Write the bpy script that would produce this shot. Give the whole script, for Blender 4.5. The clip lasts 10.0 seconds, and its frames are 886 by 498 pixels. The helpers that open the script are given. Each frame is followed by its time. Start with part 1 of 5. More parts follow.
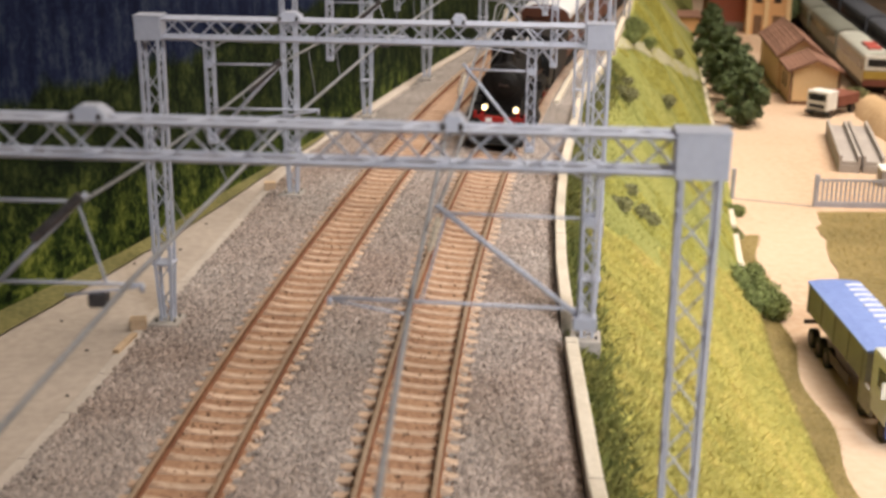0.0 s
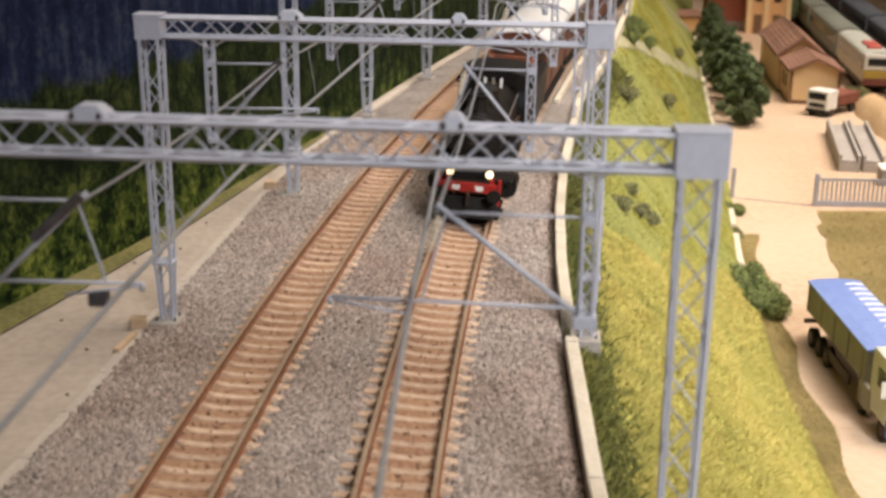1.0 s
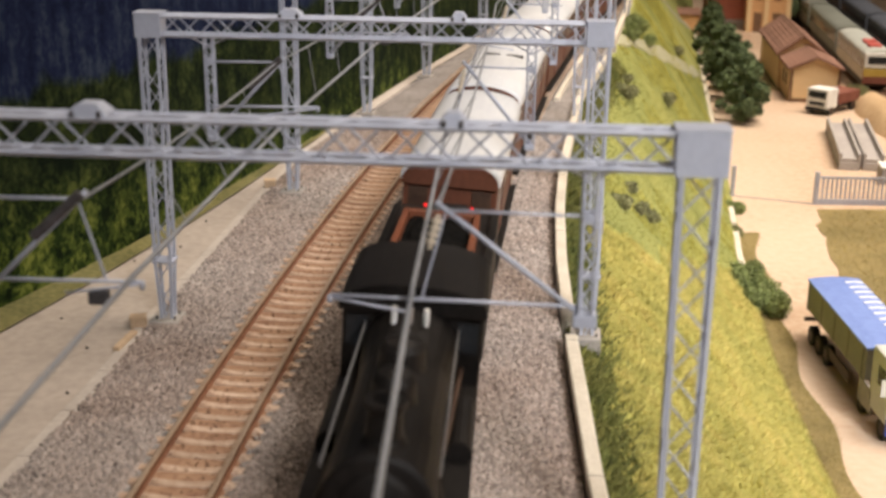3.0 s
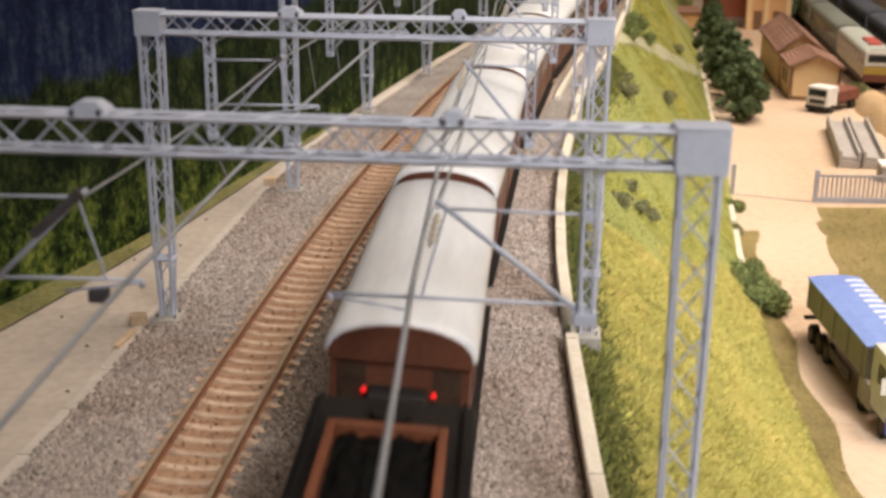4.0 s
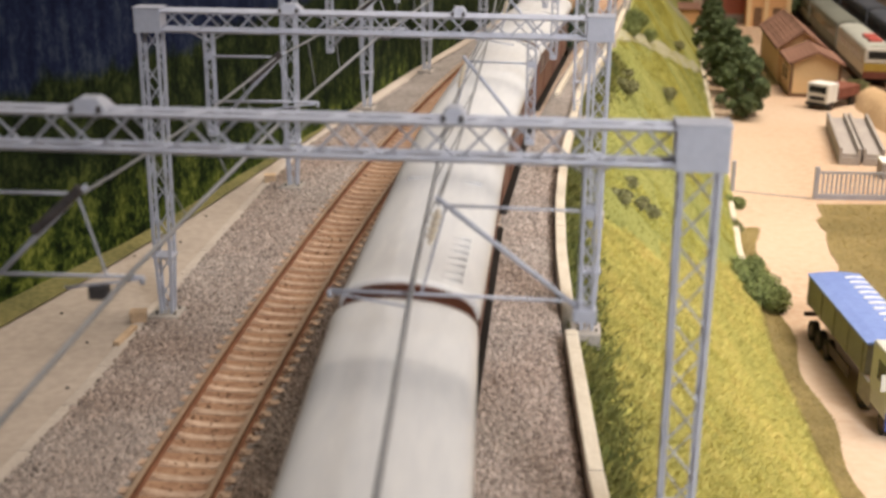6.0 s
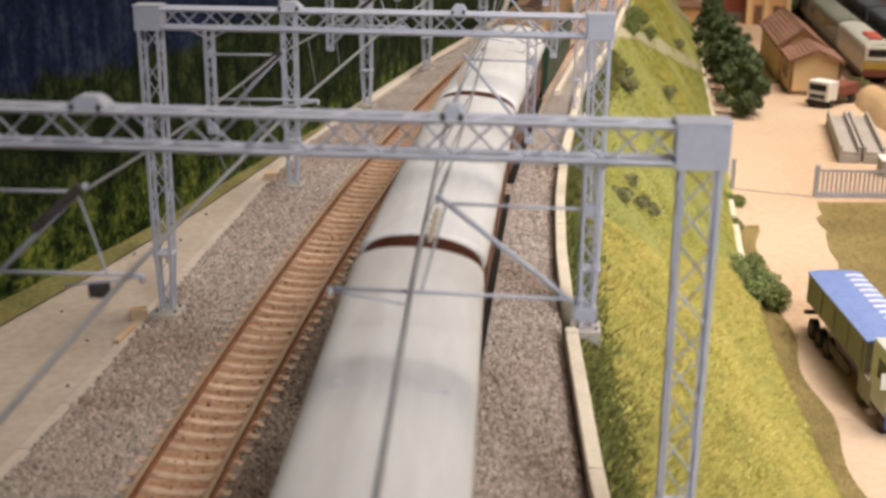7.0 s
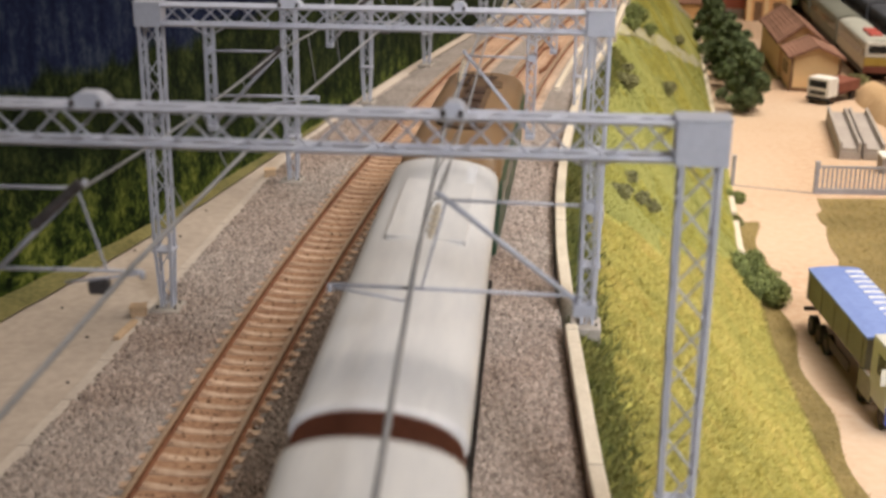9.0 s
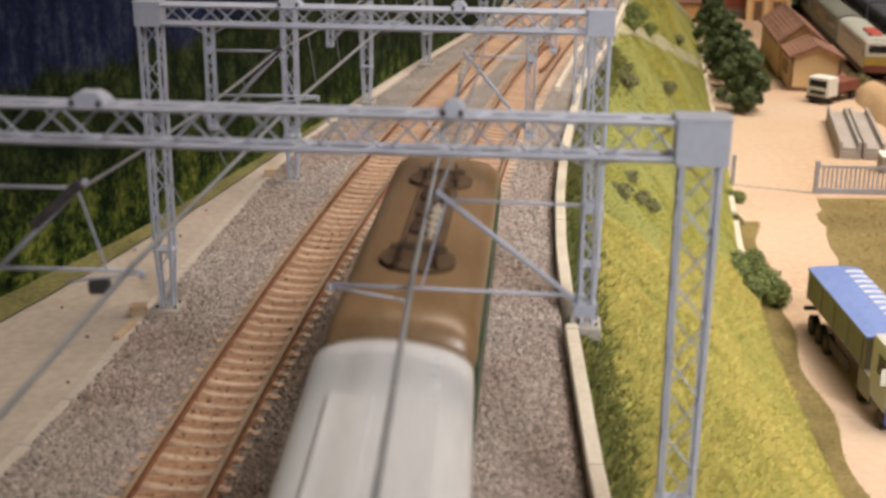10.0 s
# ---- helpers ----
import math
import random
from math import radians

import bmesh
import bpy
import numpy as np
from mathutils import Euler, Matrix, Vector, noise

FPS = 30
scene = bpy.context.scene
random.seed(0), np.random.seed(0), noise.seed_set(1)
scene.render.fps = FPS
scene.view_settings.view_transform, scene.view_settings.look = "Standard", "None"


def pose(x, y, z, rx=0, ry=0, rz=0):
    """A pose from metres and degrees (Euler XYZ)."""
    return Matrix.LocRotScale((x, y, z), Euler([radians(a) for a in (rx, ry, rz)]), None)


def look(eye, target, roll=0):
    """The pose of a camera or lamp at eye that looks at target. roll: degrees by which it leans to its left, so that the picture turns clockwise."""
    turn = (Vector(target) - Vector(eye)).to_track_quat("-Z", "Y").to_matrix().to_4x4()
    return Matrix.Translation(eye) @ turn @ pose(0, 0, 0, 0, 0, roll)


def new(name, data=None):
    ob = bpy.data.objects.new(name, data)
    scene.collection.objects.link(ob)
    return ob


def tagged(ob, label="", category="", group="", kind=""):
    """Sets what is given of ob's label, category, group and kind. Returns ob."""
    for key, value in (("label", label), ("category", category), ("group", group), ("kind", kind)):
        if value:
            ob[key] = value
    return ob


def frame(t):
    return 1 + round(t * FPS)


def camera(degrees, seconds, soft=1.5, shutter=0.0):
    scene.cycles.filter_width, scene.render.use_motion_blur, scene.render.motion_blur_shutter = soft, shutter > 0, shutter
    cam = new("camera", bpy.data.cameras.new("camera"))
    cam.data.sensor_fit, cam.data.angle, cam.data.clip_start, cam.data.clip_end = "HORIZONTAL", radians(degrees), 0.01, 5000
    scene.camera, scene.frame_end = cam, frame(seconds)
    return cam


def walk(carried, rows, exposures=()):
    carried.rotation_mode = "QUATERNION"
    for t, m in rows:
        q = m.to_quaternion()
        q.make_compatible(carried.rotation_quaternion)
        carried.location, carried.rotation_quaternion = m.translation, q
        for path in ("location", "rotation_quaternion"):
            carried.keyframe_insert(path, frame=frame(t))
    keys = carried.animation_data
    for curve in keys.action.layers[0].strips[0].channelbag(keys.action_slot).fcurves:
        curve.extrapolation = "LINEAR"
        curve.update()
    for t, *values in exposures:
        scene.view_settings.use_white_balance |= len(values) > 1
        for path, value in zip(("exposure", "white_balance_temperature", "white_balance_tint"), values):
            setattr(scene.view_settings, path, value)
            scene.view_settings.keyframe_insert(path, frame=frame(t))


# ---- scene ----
# ---- camera ----
S = 1 / 87                      # model scale: everything below is written in full-size metres and built at 1:87
EYE = (0.0, 0.0, 11.9)
cam = camera(38.74, 10.0, soft=3.0, shutter=0.5)
cam.data.dof.use_dof, cam.data.dof.focus_distance, cam.data.dof.aperture_fstop = True, 0.5, 36.0   # small-sensor lens held close to the model


def aim(t, down):
    tilt = radians(17.92 + down)
    e = Vector(EYE) * S
    return (t, look(e, e + Vector((0, math.cos(tilt), -math.sin(tilt))), 0.5))


walk(cam, [aim(t, d) for t, d in (
    (0.0, 0.0), (0.5, 0.013), (1.0, 0.036), (1.5, 0.05), (2.0, 0.055), (2.5, 0.08), (3.2, 0.13), (4.0, 0.195), (4.5, 0.245),
    (5.0, 0.295), (5.5, 0.31), (6.2, 0.36), (7.0, 0.435), (7.5, 0.55), (8.0, 0.61), (8.5, 0.605), (9.0, 0.595), (9.5, 0.6), (10.0, 0.61))],
     exposures=((0.0, 0.0), (5.0, -0.02), (6.5, -0.12), (7.5, -0.17), (8.5, -0.17), (10.0, -0.24)))

# ---- light: an exhibition room with an overhead lamp and an added fill spot, both unseen ----
world = bpy.data.worlds.new("hall")
world.use_nodes = True
world.node_tree.nodes["Background"].inputs[0].default_value = (0.9, 0.92, 1.0, 1)
world.node_tree.nodes["Background"].inputs[1].default_value = 0.02
scene.world = world
scene.view_settings.exposure = 0.0


def unseen_lamp(x, y, z, w, l, watts, colour):
    d = bpy.data.lights.new("unseen_light", "AREA")
    d.shape, d.size, d.size_y, d.energy, d.color = "RECTANGLE", w, l, watts, colour
    ob = new("unseen_light", d)
    ob.matrix_world = pose(x, y, z)
    return ob


# unseen key lamp, beam narrowed and aimed right so the near left falls off
key = unseen_lamp(0.8, 0.85, 1.3, 1.3, 1.3, 17.4, (1.0, 0.86, 0.715))
key.data.spread = radians(85)
key.matrix_world = look((0.8, 0.85, 1.3), (0.47, 1.0, -0.05))
# added spot behind the camera, hung mid-height, to brighten the near right gantry faces
fill_spot = unseen_lamp(0.62, -1.0, 0.95, 0.35, 0.35, 1.0, (0.99, 0.96, 0.96))
fill_spot.data.spread = radians(24)
fill_spot.matrix_world = look((0.62, -1.0, 0.95), (0.20, 0.33, 0.02))


# ---- materials ----
def mat(name, c1, c2, rough=0.75, metal=0.0, s1=1.0, s2=12.0, bump=0.2, rnd=0.0, island=False, c3=None, mix=0.5, stretch=(1, 1, 1), spec=0.4):
    """Two-scale mottled surface; s1, s2: cells per full-size metre."""
    m = bpy.data.materials.new(name)
    m.use_nodes = True
    n, l = m.node_tree.nodes, m.node_tree.links
    b = n["Principled BSDF"]
    b.inputs["Roughness"].default_value, b.inputs["Metallic"].default_value = rough, metal
    tc, mp = n.new("ShaderNodeTexCoord"), n.new("ShaderNodeMapping")
    mp.inputs["Scale"].default_value = [87 * a for a in stretch]
    l.new(tc.outputs["Object"], mp.inputs["Vector"])
    big, fine = n.new("ShaderNodeTexNoise"), n.new("ShaderNodeTexNoise")
    for t, sc, det in ((big, s1, 4), (fine, s2, 5)):
        t.inputs["Scale"].default_value, t.inputs["Detail"].default_value = sc, det
        l.new(mp.outputs["Vector"], t.inputs["Vector"])
    add = n.new("ShaderNodeMath")
    add.operation = "ADD"
    for i, (t, w) in enumerate(((big, 1 - mix), (fine, mix))):
        k = n.new("ShaderNodeMath")
        k.operation = "MULTIPLY"
        k.inputs[1].default_value = w
        l.new(t.outputs["Fac"], k.inputs[0])
        l.new(k.outputs[0], add.inputs[i])
    ramp = n.new("ShaderNodeValToRGB")
    ramp.color_ramp.elements[0].position, ramp.color_ramp.elements[1].position = 0.36, 0.64
    ramp.color_ramp.elements[0].color, ramp.color_ramp.elements[1].color = (*c1, 1), (*c2, 1)
    if c3:
        e = ramp.color_ramp.elements.new(0.5)
        e.color = (*c3, 1)
    l.new(add.outputs[0], ramp.inputs["Fac"])
    colour = ramp.outputs["Color"]
    if rnd:
        src = n.new("ShaderNodeNewGeometry").outputs["Random Per Island"] if island else n.new("ShaderNodeObjectInfo").outputs["Random"]
        mr = n.new("ShaderNodeMapRange")
        mr.inputs["To Min"].default_value, mr.inputs["To Max"].default_value = 1 - rnd, 1 + rnd
        l.new(src, mr.inputs["Value"])
        hs = n.new("ShaderNodeHueSaturation")
        l.new(colour, hs.inputs["Color"])
        l.new(mr.outputs["Result"], hs.inputs["Value"])
        colour = hs.outputs["Color"]
    l.new(colour, b.inputs["Base Color"])
    b.inputs["Specular IOR Level"].default_value = spec
    if bump:
        bp = n.new("ShaderNodeBump")
        bp.inputs["Strength"].default_value, bp.inputs["Distance"].default_value = bump, 0.05 * S
        l.new(fine.outputs["Fac"], bp.inputs["Height"])
        l.new(bp.outputs["Normal"], b.inputs["Normal"])
    return m


def glow(name, colour, strength):
    m = mat(name, colour, colour, 0.3, bump=0)
    b = m.node_tree.nodes["Principled BSDF"]
    b.inputs["Emission Color"].default_value, b.inputs["Emission Strength"].default_value = (*colour, 1), strength
    return m


BALLAST = mat("ballast", (0.13, 0.115, 0.105), (0.36, 0.32, 0.30), 0.95, s1=0.5, s2=9, bump=1.0, mix=0.75)
STONE = mat("ballast stone", (0.27, 0.205, 0.17), (0.37, 0.325, 0.295), 0.95, s1=0.16, s2=9, bump=0.3, rnd=0.36, island=True, mix=0.3)
SLEEPER = mat("sleeper concrete", (0.36, 0.235, 0.155), (0.60, 0.46, 0.35), 0.9, s1=1.5, s2=10, bump=0.3, rnd=0.14)
RUST = mat("rusted rail side", (0.12, 0.048, 0.024), (0.23, 0.10, 0.05), 0.85, s1=1, s2=8, bump=0.3)
RAILHEAD = mat("rail head", (0.42, 0.30, 0.21), (0.56, 0.43, 0.31), 0.4, 0.5, s1=0.4, s2=6, bump=0.05)
BEDDIRT = mat("rusty ballast between sleepers", (0.20, 0.10, 0.06), (0.42, 0.26, 0.16), 0.95, s1=0.6, s2=9, bump=0.8, mix=0.6)
PAVING = mat("pale pavement", (0.35, 0.30, 0.255), (0.46, 0.395, 0.34), 0.9, s1=0.25, s2=4, bump=0.08)
KERB = mat("kerb stone", (0.52, 0.46, 0.37), (0.66, 0.60, 0.50), 0.85, s1=0.8, s2=9, bump=0.15)
STEEL = mat("grey painted steel", (0.42, 0.445, 0.53), (0.49, 0.515, 0.60), 0.4, 0.0, s1=0.8, s2=9, bump=0.08)
WIRE = mat("wire", (0.24, 0.25, 0.27), (0.33, 0.34, 0.36), 0.5, 0.2, bump=0)
INSUL = mat("cream insulator", (0.66, 0.58, 0.46), (0.76, 0.68, 0.55), 0.5, bump=0)
CONCRETE = mat("concrete footing", (0.29, 0.265, 0.24), (0.42, 0.385, 0.345), 0.9, s1=1.2, s2=12, bump=0.2)
BOX = mat("tan box", (0.46, 0.33, 0.21), (0.58, 0.43, 0.29), 0.8, bump=0.1)
TURF = mat("turf underlay", (0.34, 0.325, 0.085), (0.54, 0.46, 0.12), 0.95, s1=0.22, s2=2.5, bump=0.5, c3=(0.41, 0.39, 0.10))
TURFGREEN = mat("short green turf underlay", (0.19, 0.21, 0.06), (0.32, 0.31, 0.09), 0.95, s1=0.14, s2=5, bump=0.25, mix=0.3, c3=(0.25, 0.26, 0.075))
SAND = mat("sandy yard", (0.44, 0.285, 0.185), (0.56, 0.44, 0.335), 0.95, s1=0.06, s2=2.0, bump=0.1, mix=0.35, c3=(0.52, 0.385, 0.28))
DRYGRASS = mat("short dry grass", (0.15, 0.115, 0.045), (0.28, 0.215, 0.09), 0.95, s1=0.3, s2=5, bump=0.5)
MOSS = mat("mossy olive verge", (0.09, 0.09, 0.03), (0.21, 0.185, 0.07), 0.95, s1=0.4, s2=6, bump=0.6)
BLACK = mat("black engine paint", (0.006, 0.005, 0.0045), (0.015, 0.0125, 0.011), 0.5, s1=1.0, s2=8, bump=0.05, spec=0.22)
RED = mat("red paint", (0.28, 0.012, 0.010), (0.38, 0.025, 0.018), 0.45, s1=1, s2=8, bump=0.03)
ROOF = mat("pale grey carriage roof", (0.60, 0.61, 0.635), (0.70, 0.705, 0.715), 0.34, s1=0.35, s2=5, bump=0.05, stretch=(1, 0.2, 1))
BROWN = mat("chestnut carriage paint", (0.10, 0.035, 0.02), (0.15, 0.055, 0.03), 0.45, s1=0.8, s2=8, bump=0.04)


# ---- mesh helpers ----
def thing(name, x=0.0, y=0.0, z=0.0, rz=0.0, **tags):
    ob = new(name)
    ob.empty_display_size = 0.01
    ob.matrix_basis = pose(x * S, y * S, z * S, 0, 0, rz)
    return tagged(ob, **tags)


def link(name, bm, material, smooth=False):
    me = bpy.data.meshes.new(name)
    bmesh.ops.scale(bm, vec=(S, S, S), verts=bm.verts)
    bmesh.ops.recalc_face_normals(bm, faces=bm.faces)
    bm.to_mesh(me)
    bm.free()
    for mt in (material if isinstance(material, (list, tuple)) else [material]):
        me.materials.append(mt)
    if smooth:
        me.shade_smooth()
    return new(name, me)


def part(name, bm, material, parent, label="", smooth=False, at=None):
    ob = link(name, bm, material, smooth)
    ob.parent = parent
    if at:
        ob.location = Vector(at) * S
    return tagged(ob, label)


def again(ob, at=None, rz=0.0, m=None):
    """The same part once more on its mesh, at another place in its thing."""
    o = ob.copy()
    scene.collection.objects.link(o)
    if m is not None:
        o.matrix_basis = m
    else:
        o.matrix_basis = pose(*[a * S for a in at], 0, 0, rz)
    return o


def box(bm, x0, x1, y0, y1, z0, z1, bev=0.0):
    r = bmesh.ops.create_cube(bm, size=1.0)
    for v in r["verts"]:
        v.co = (x0 + (v.co.x + 0.5) * (x1 - x0), y0 + (v.co.y + 0.5) * (y1 - y0), z0 + (v.co.z + 0.5) * (z1 - z0))
    if bev:
        es = list({e for v in r["verts"] for e in v.link_edges})
        bmesh.ops.bevel(bm, geom=es, offset=bev, segments=2, affect="EDGES", profile=0.6)
    return bm


def B(*a, bev=0.0):
    return box(bmesh.new(), *a, bev=bev)


def rod(bm, p, q, r, n=6, r2=None):
    p, q = Vector(p), Vector(q)
    d = q - p
    m = Matrix.Translation((p + q) / 2) @ d.to_track_quat("Z", "Y").to_matrix().to_4x4()
    bmesh.ops.create_cone(bm, cap_ends=True, segments=n, radius1=r, radius2=r if r2 is None else r2, depth=d.length, matrix=m)
    return bm


def loft(bm, rings, closed=True, caps=True):
    """Skin over rings of equal length."""
    vs = [[bm.verts.new(p) for p in ring] for ring in rings]
    k = len(vs[0])
    for a, b in zip(vs, vs[1:]):
        for i in range(k if closed else k - 1):
            bm.faces.new((a[i], a[(i + 1) % k], b[(i + 1) % k], b[i]))
    if caps and closed:
        bm.faces.new(vs[0][::-1])
        bm.faces.new(vs[-1])
    return bm


def grid_mesh(name, xs_of, ys, z_of, material, k):
    """A sheet of k columns between xs_of(y) = (x0, x1)."""
    verts, faces = [], []
    for y in ys:
        x0, x1 = xs_of(y)
        for i in range(k + 1):
            x = x0 + (x1 - x0) * i / k
            verts.append((x * S, y * S, z_of(x, y, i / k) * S))
    for j in range(len(ys) - 1):
        for i in range(k):
            a = j * (k + 1) + i
            faces.append((a, a + 1, a + k + 2, a + k + 1))
    me = bpy.data.meshes.new(name)
    me.from_pydata(verts, [], faces)
    me.materials.append(material)
    me.shade_smooth()
    return new(name, me)


def soup(name, verts, faces, material, parent=None):
    me = bpy.data.meshes.new(name)
    me.from_pydata((np.asarray(verts) * S).tolist(), [], faces.tolist() if hasattr(faces, "tolist") else faces)
    me.materials.append(material)
    ob = new(name, me)
    ob.parent = parent
    return ob


# ---- plan: two tracks curving away to one side ----
YS = np.arange(-130, 240.01, 0.5)


def line(x20, s20, k):
    slope = s20 + k * (np.clip(YS, 8, 84) - 20)
    slope = np.where(YS > 90, np.interp(YS, [90, 125, 240], [slope[-1], 0.12, 0.12]), slope)
    x = np.concatenate([[0], np.cumsum((slope[1:] + slope[:-1]) / 2 * 0.5)])
    return x - np.interp(20, YS, x) + x20


XR, XL = line(-0.98, 0.0558, 0.003125), line(-5.25, 0.076, 0.002865)
SR = np.concatenate([[0], np.cumsum(np.hypot(np.diff(YS), np.diff(XR)))])
SR -= np.interp(20, YS, SR)


def right_x(y):
    return float(np.interp(y, YS, XR))


def left_x(y):
    return float(np.interp(y, YS, XL))


def along(s):
    y = float(np.interp(s, SR, YS))
    return Vector((right_x(y), y, 0))


def wall_x(y):
    return left_x(y) - float(np.interp(y, [-130, 0, 30, 31.5, 34.3, 38, 40.7, 52, 77, 240], [17.5, 16.0, 8.05, 7.65, 6.83, 5.97, 5.6, 4.25, 2.95, 2.95]))


def kerb_x(y):
    return float(np.interp(y, [-130, 0, 22, 29, 35.4, 41.4, 47.6, 53.6, 61.2, 71, 84.4, 99.9, 120, 240],
                           [2.6, 2.75, 2.85, 3.05, 3.34, 3.81, 4.5, 5.38, 6.49, 8.74, 11.4, 14.3, 17.6, 33.0]))


def foot_x(y):
    return float(np.interp(y, [-130, 30, 43.7, 53.6, 60, 67.8, 73.7, 106, 125, 171, 240], [12.6, 13.4, 14.2, 14.9, 15.7, 16.6, 17.6, 22.6, 25.6, 33, 45]))


def pave_x(y):
    return float(np.interp(y, [-130, 0, 22, 27, 30.3, 44.3, 51.7, 58.3, 69.5, 77, 240], [-10.5, -9.6, -8.64, -8.0, -7.75, -6.35, -5.35, -3.95, -1.45, 0.5, 26])) 


YARD = -11.0
# ---- large structure ----
# unseen room shell added round the layout, pale to bounce fill light
def build_room():
    wall = mat("hall wall paint", (0.70, 0.68, 0.64), (0.76, 0.74, 0.70), 0.9, s1=0.02, s2=0.3, bump=0.05)
    ceil = mat("hall ceiling", (0.74, 0.73, 0.70), (0.80, 0.79, 0.76), 0.9, s1=0.02, s2=0.3, bump=0.05)
    floor = mat("hall floor", (0.36, 0.33, 0.29), (0.44, 0.40, 0.36), 0.6, s1=0.02, s2=0.3, bump=0.05)
    k = 87
    for name, b, m in (("wall_north", (-3, 4, 4.5, 4.6, -1.2, 1.8), wall), ("wall_south", (-3, 4, -3.1, -3.0, -1.2, 1.8), wall),
                       ("wall_west", (-3.1, -3, -3.1, 4.6, -1.2, 1.8), wall), ("wall_east", (4, 4.1, -3.1, 4.6, -1.2, 1.8), wall),
                       ("ceiling", (-3.1, 4.1, -3.1, 4.6, 1.8, 1.9), ceil), ("floor", (-3.1, 4.1, -3.1, 4.6, -1.3, -1.2), floor)):
        tagged(link(name, B(*[a * k for a in b]), m), kind="structure", label="unseen added exhibition hall " + name.split("_")[0], category=name.split("_")[0])


def build_table():
    wood = mat("plywood", (0.42, 0.28, 0.16), (0.54, 0.38, 0.23), 0.7, s1=0.05, s2=1.0, bump=0.1, stretch=(1, 0.15, 1))
    t = thing("layout_table", label="plywood exhibition table carrying the model railway", category="table")
    part("tabletop", B(-30, 150, -150, 252, -13.2, -11.03), wood, t)
    for x in (-26, 60, 146):
        for y in (-146, 50, 248):
            part("leg", B(x - 3, x + 3, y - 3, y + 3, -104.3, -13.2), wood, t)


def forest_print():
    """Printed woodland: leafy sunlit shrubs low down, darker trees above, bluish hills at the top."""
    m = bpy.data.materials.new("printed forest")
    m.use_nodes = True
    n, l = m.node_tree.nodes, m.node_tree.links
    b = n["Principled BSDF"]
    b.inputs["Roughness"].default_value, b.inputs["Specular IOR Level"].default_value = 0.9, 0.08
    tc = n.new("ShaderNodeTexCoord")

    def scaled(x, y, z):
        mp = n.new("ShaderNodeMapping")
        mp.inputs["Scale"].default_value = (87 * x, 87 * y, 87 * z)
        l.new(tc.outputs["Object"], mp.inputs["Vector"])
        return mp.outputs["Vector"]

    def noise_tex(vec, sc, det=4, dist=0.0):
        t = n.new("ShaderNodeTexNoise")
        t.inputs["Scale"].default_value, t.inputs["Detail"].default_value, t.inputs["Distortion"].default_value = sc, det, dist
        l.new(vec, t.inputs["Vector"])
        return t.outputs["Fac"]

    def ramp(fac, stops):
        r = n.new("ShaderNodeValToRGB")
        for i, (p, c) in enumerate(stops):
            e = r.color_ramp.elements[i] if i < 2 else r.color_ramp.elements.new(p)
            e.position, e.color = p, (*c, 1)
        l.new(fac, r.inputs["Fac"])
        return r.outputs["Color"]

    def calc(op, a, b2):
        k = n.new("ShaderNodeMath")
        k.operation = op
        for i, v in enumerate((a, b2)):
            if isinstance(v, (int, float)):
                k.inputs[i].default_value = v
            else:
                l.new(v, k.inputs[i])
        return k.outputs[0]

    def blend(fac, a, c):
        k = n.new("ShaderNodeMix")
        k.data_type = "RGBA"
        l.new(fac, k.inputs["Factor"])
        l.new(a, k.inputs["A"])
        l.new(c, k.inputs["B"])
        return k.outputs["Result"]

    sep = n.new("ShaderNodeSeparateXYZ")
    l.new(scaled(1, 1, 1), sep.inputs[0])
    height, reach = sep.outputs["Z"], sep.outputs["Y"]
    leaf = noise_tex(scaled(1, 1, 0.9), 5.0, 8, 0.7)
    crown = n.new("ShaderNodeTexVoronoi")
    crown.inputs["Scale"].default_value, crown.inputs["Randomness"].default_value = 1.5, 1.0
    l.new(scaled(1, 1, 0.62), crown.inputs["Vector"])
    lit = calc("SUBTRACT", 0.95, crown.outputs["Distance"])
    clump = noise_tex(scaled(1, 1, 0.7), 0.9, 4, 0.4)
    stem = noise_tex(scaled(1.2, 1.2, 0.3), 1.3, 4, 0.8)
    grove = noise_tex(scaled(1, 1, 0.8), 0.22, 3, 0.3)
    mix1 = calc("ADD", calc("ADD", calc("MULTIPLY", leaf, 0.45), calc("MULTIPLY", lit, 0.18)), calc("ADD", calc("MULTIPLY", clump, 0.30), calc("MULTIPLY", stem, 0.09)))
    low = ramp(mix1, [(0.41, (0.005, 0.010, 0.003)), (0.62, (0.17, 0.19, 0.040)), (0.47, (0.018, 0.032, 0.007)), (0.545, (0.07, 0.095, 0.018))])
    mid = ramp(mix1, [(0.40, (0.004, 0.008, 0.004)), (0.64, (0.050, 0.066, 0.020)), (0.50, (0.015, 0.023, 0.008))])
    trunks = noise_tex(scaled(1.6, 1.6, 0.22), 1.5, 5, 0.5)
    far = ramp(calc("ADD", calc("MULTIPLY", mix1, 0.7), calc("MULTIPLY", trunks, 0.3)), [(0.42, (0.006, 0.009, 0.027)), (0.62, (0.036, 0.048, 0.075)), (0.51, (0.012, 0.018, 0.048))])
    edge = calc("ADD", height, calc("ADD", calc("MULTIPLY", calc("SUBTRACT", clump, 0.5), 1.6), calc("MULTIPLY", calc("SUBTRACT", grove, 0.5), 2.0)))
    f1 = n.new("ShaderNodeMapRange")
    f1.inputs["From Min"].default_value, f1.inputs["From Max"].default_value = 1.0, 3.0
    l.new(calc("ADD", edge, calc("MULTIPLY", calc("SUBTRACT", reach, 34.0), 0.06)), f1.inputs["Value"])
    f2 = n.new("ShaderNodeMapRange")
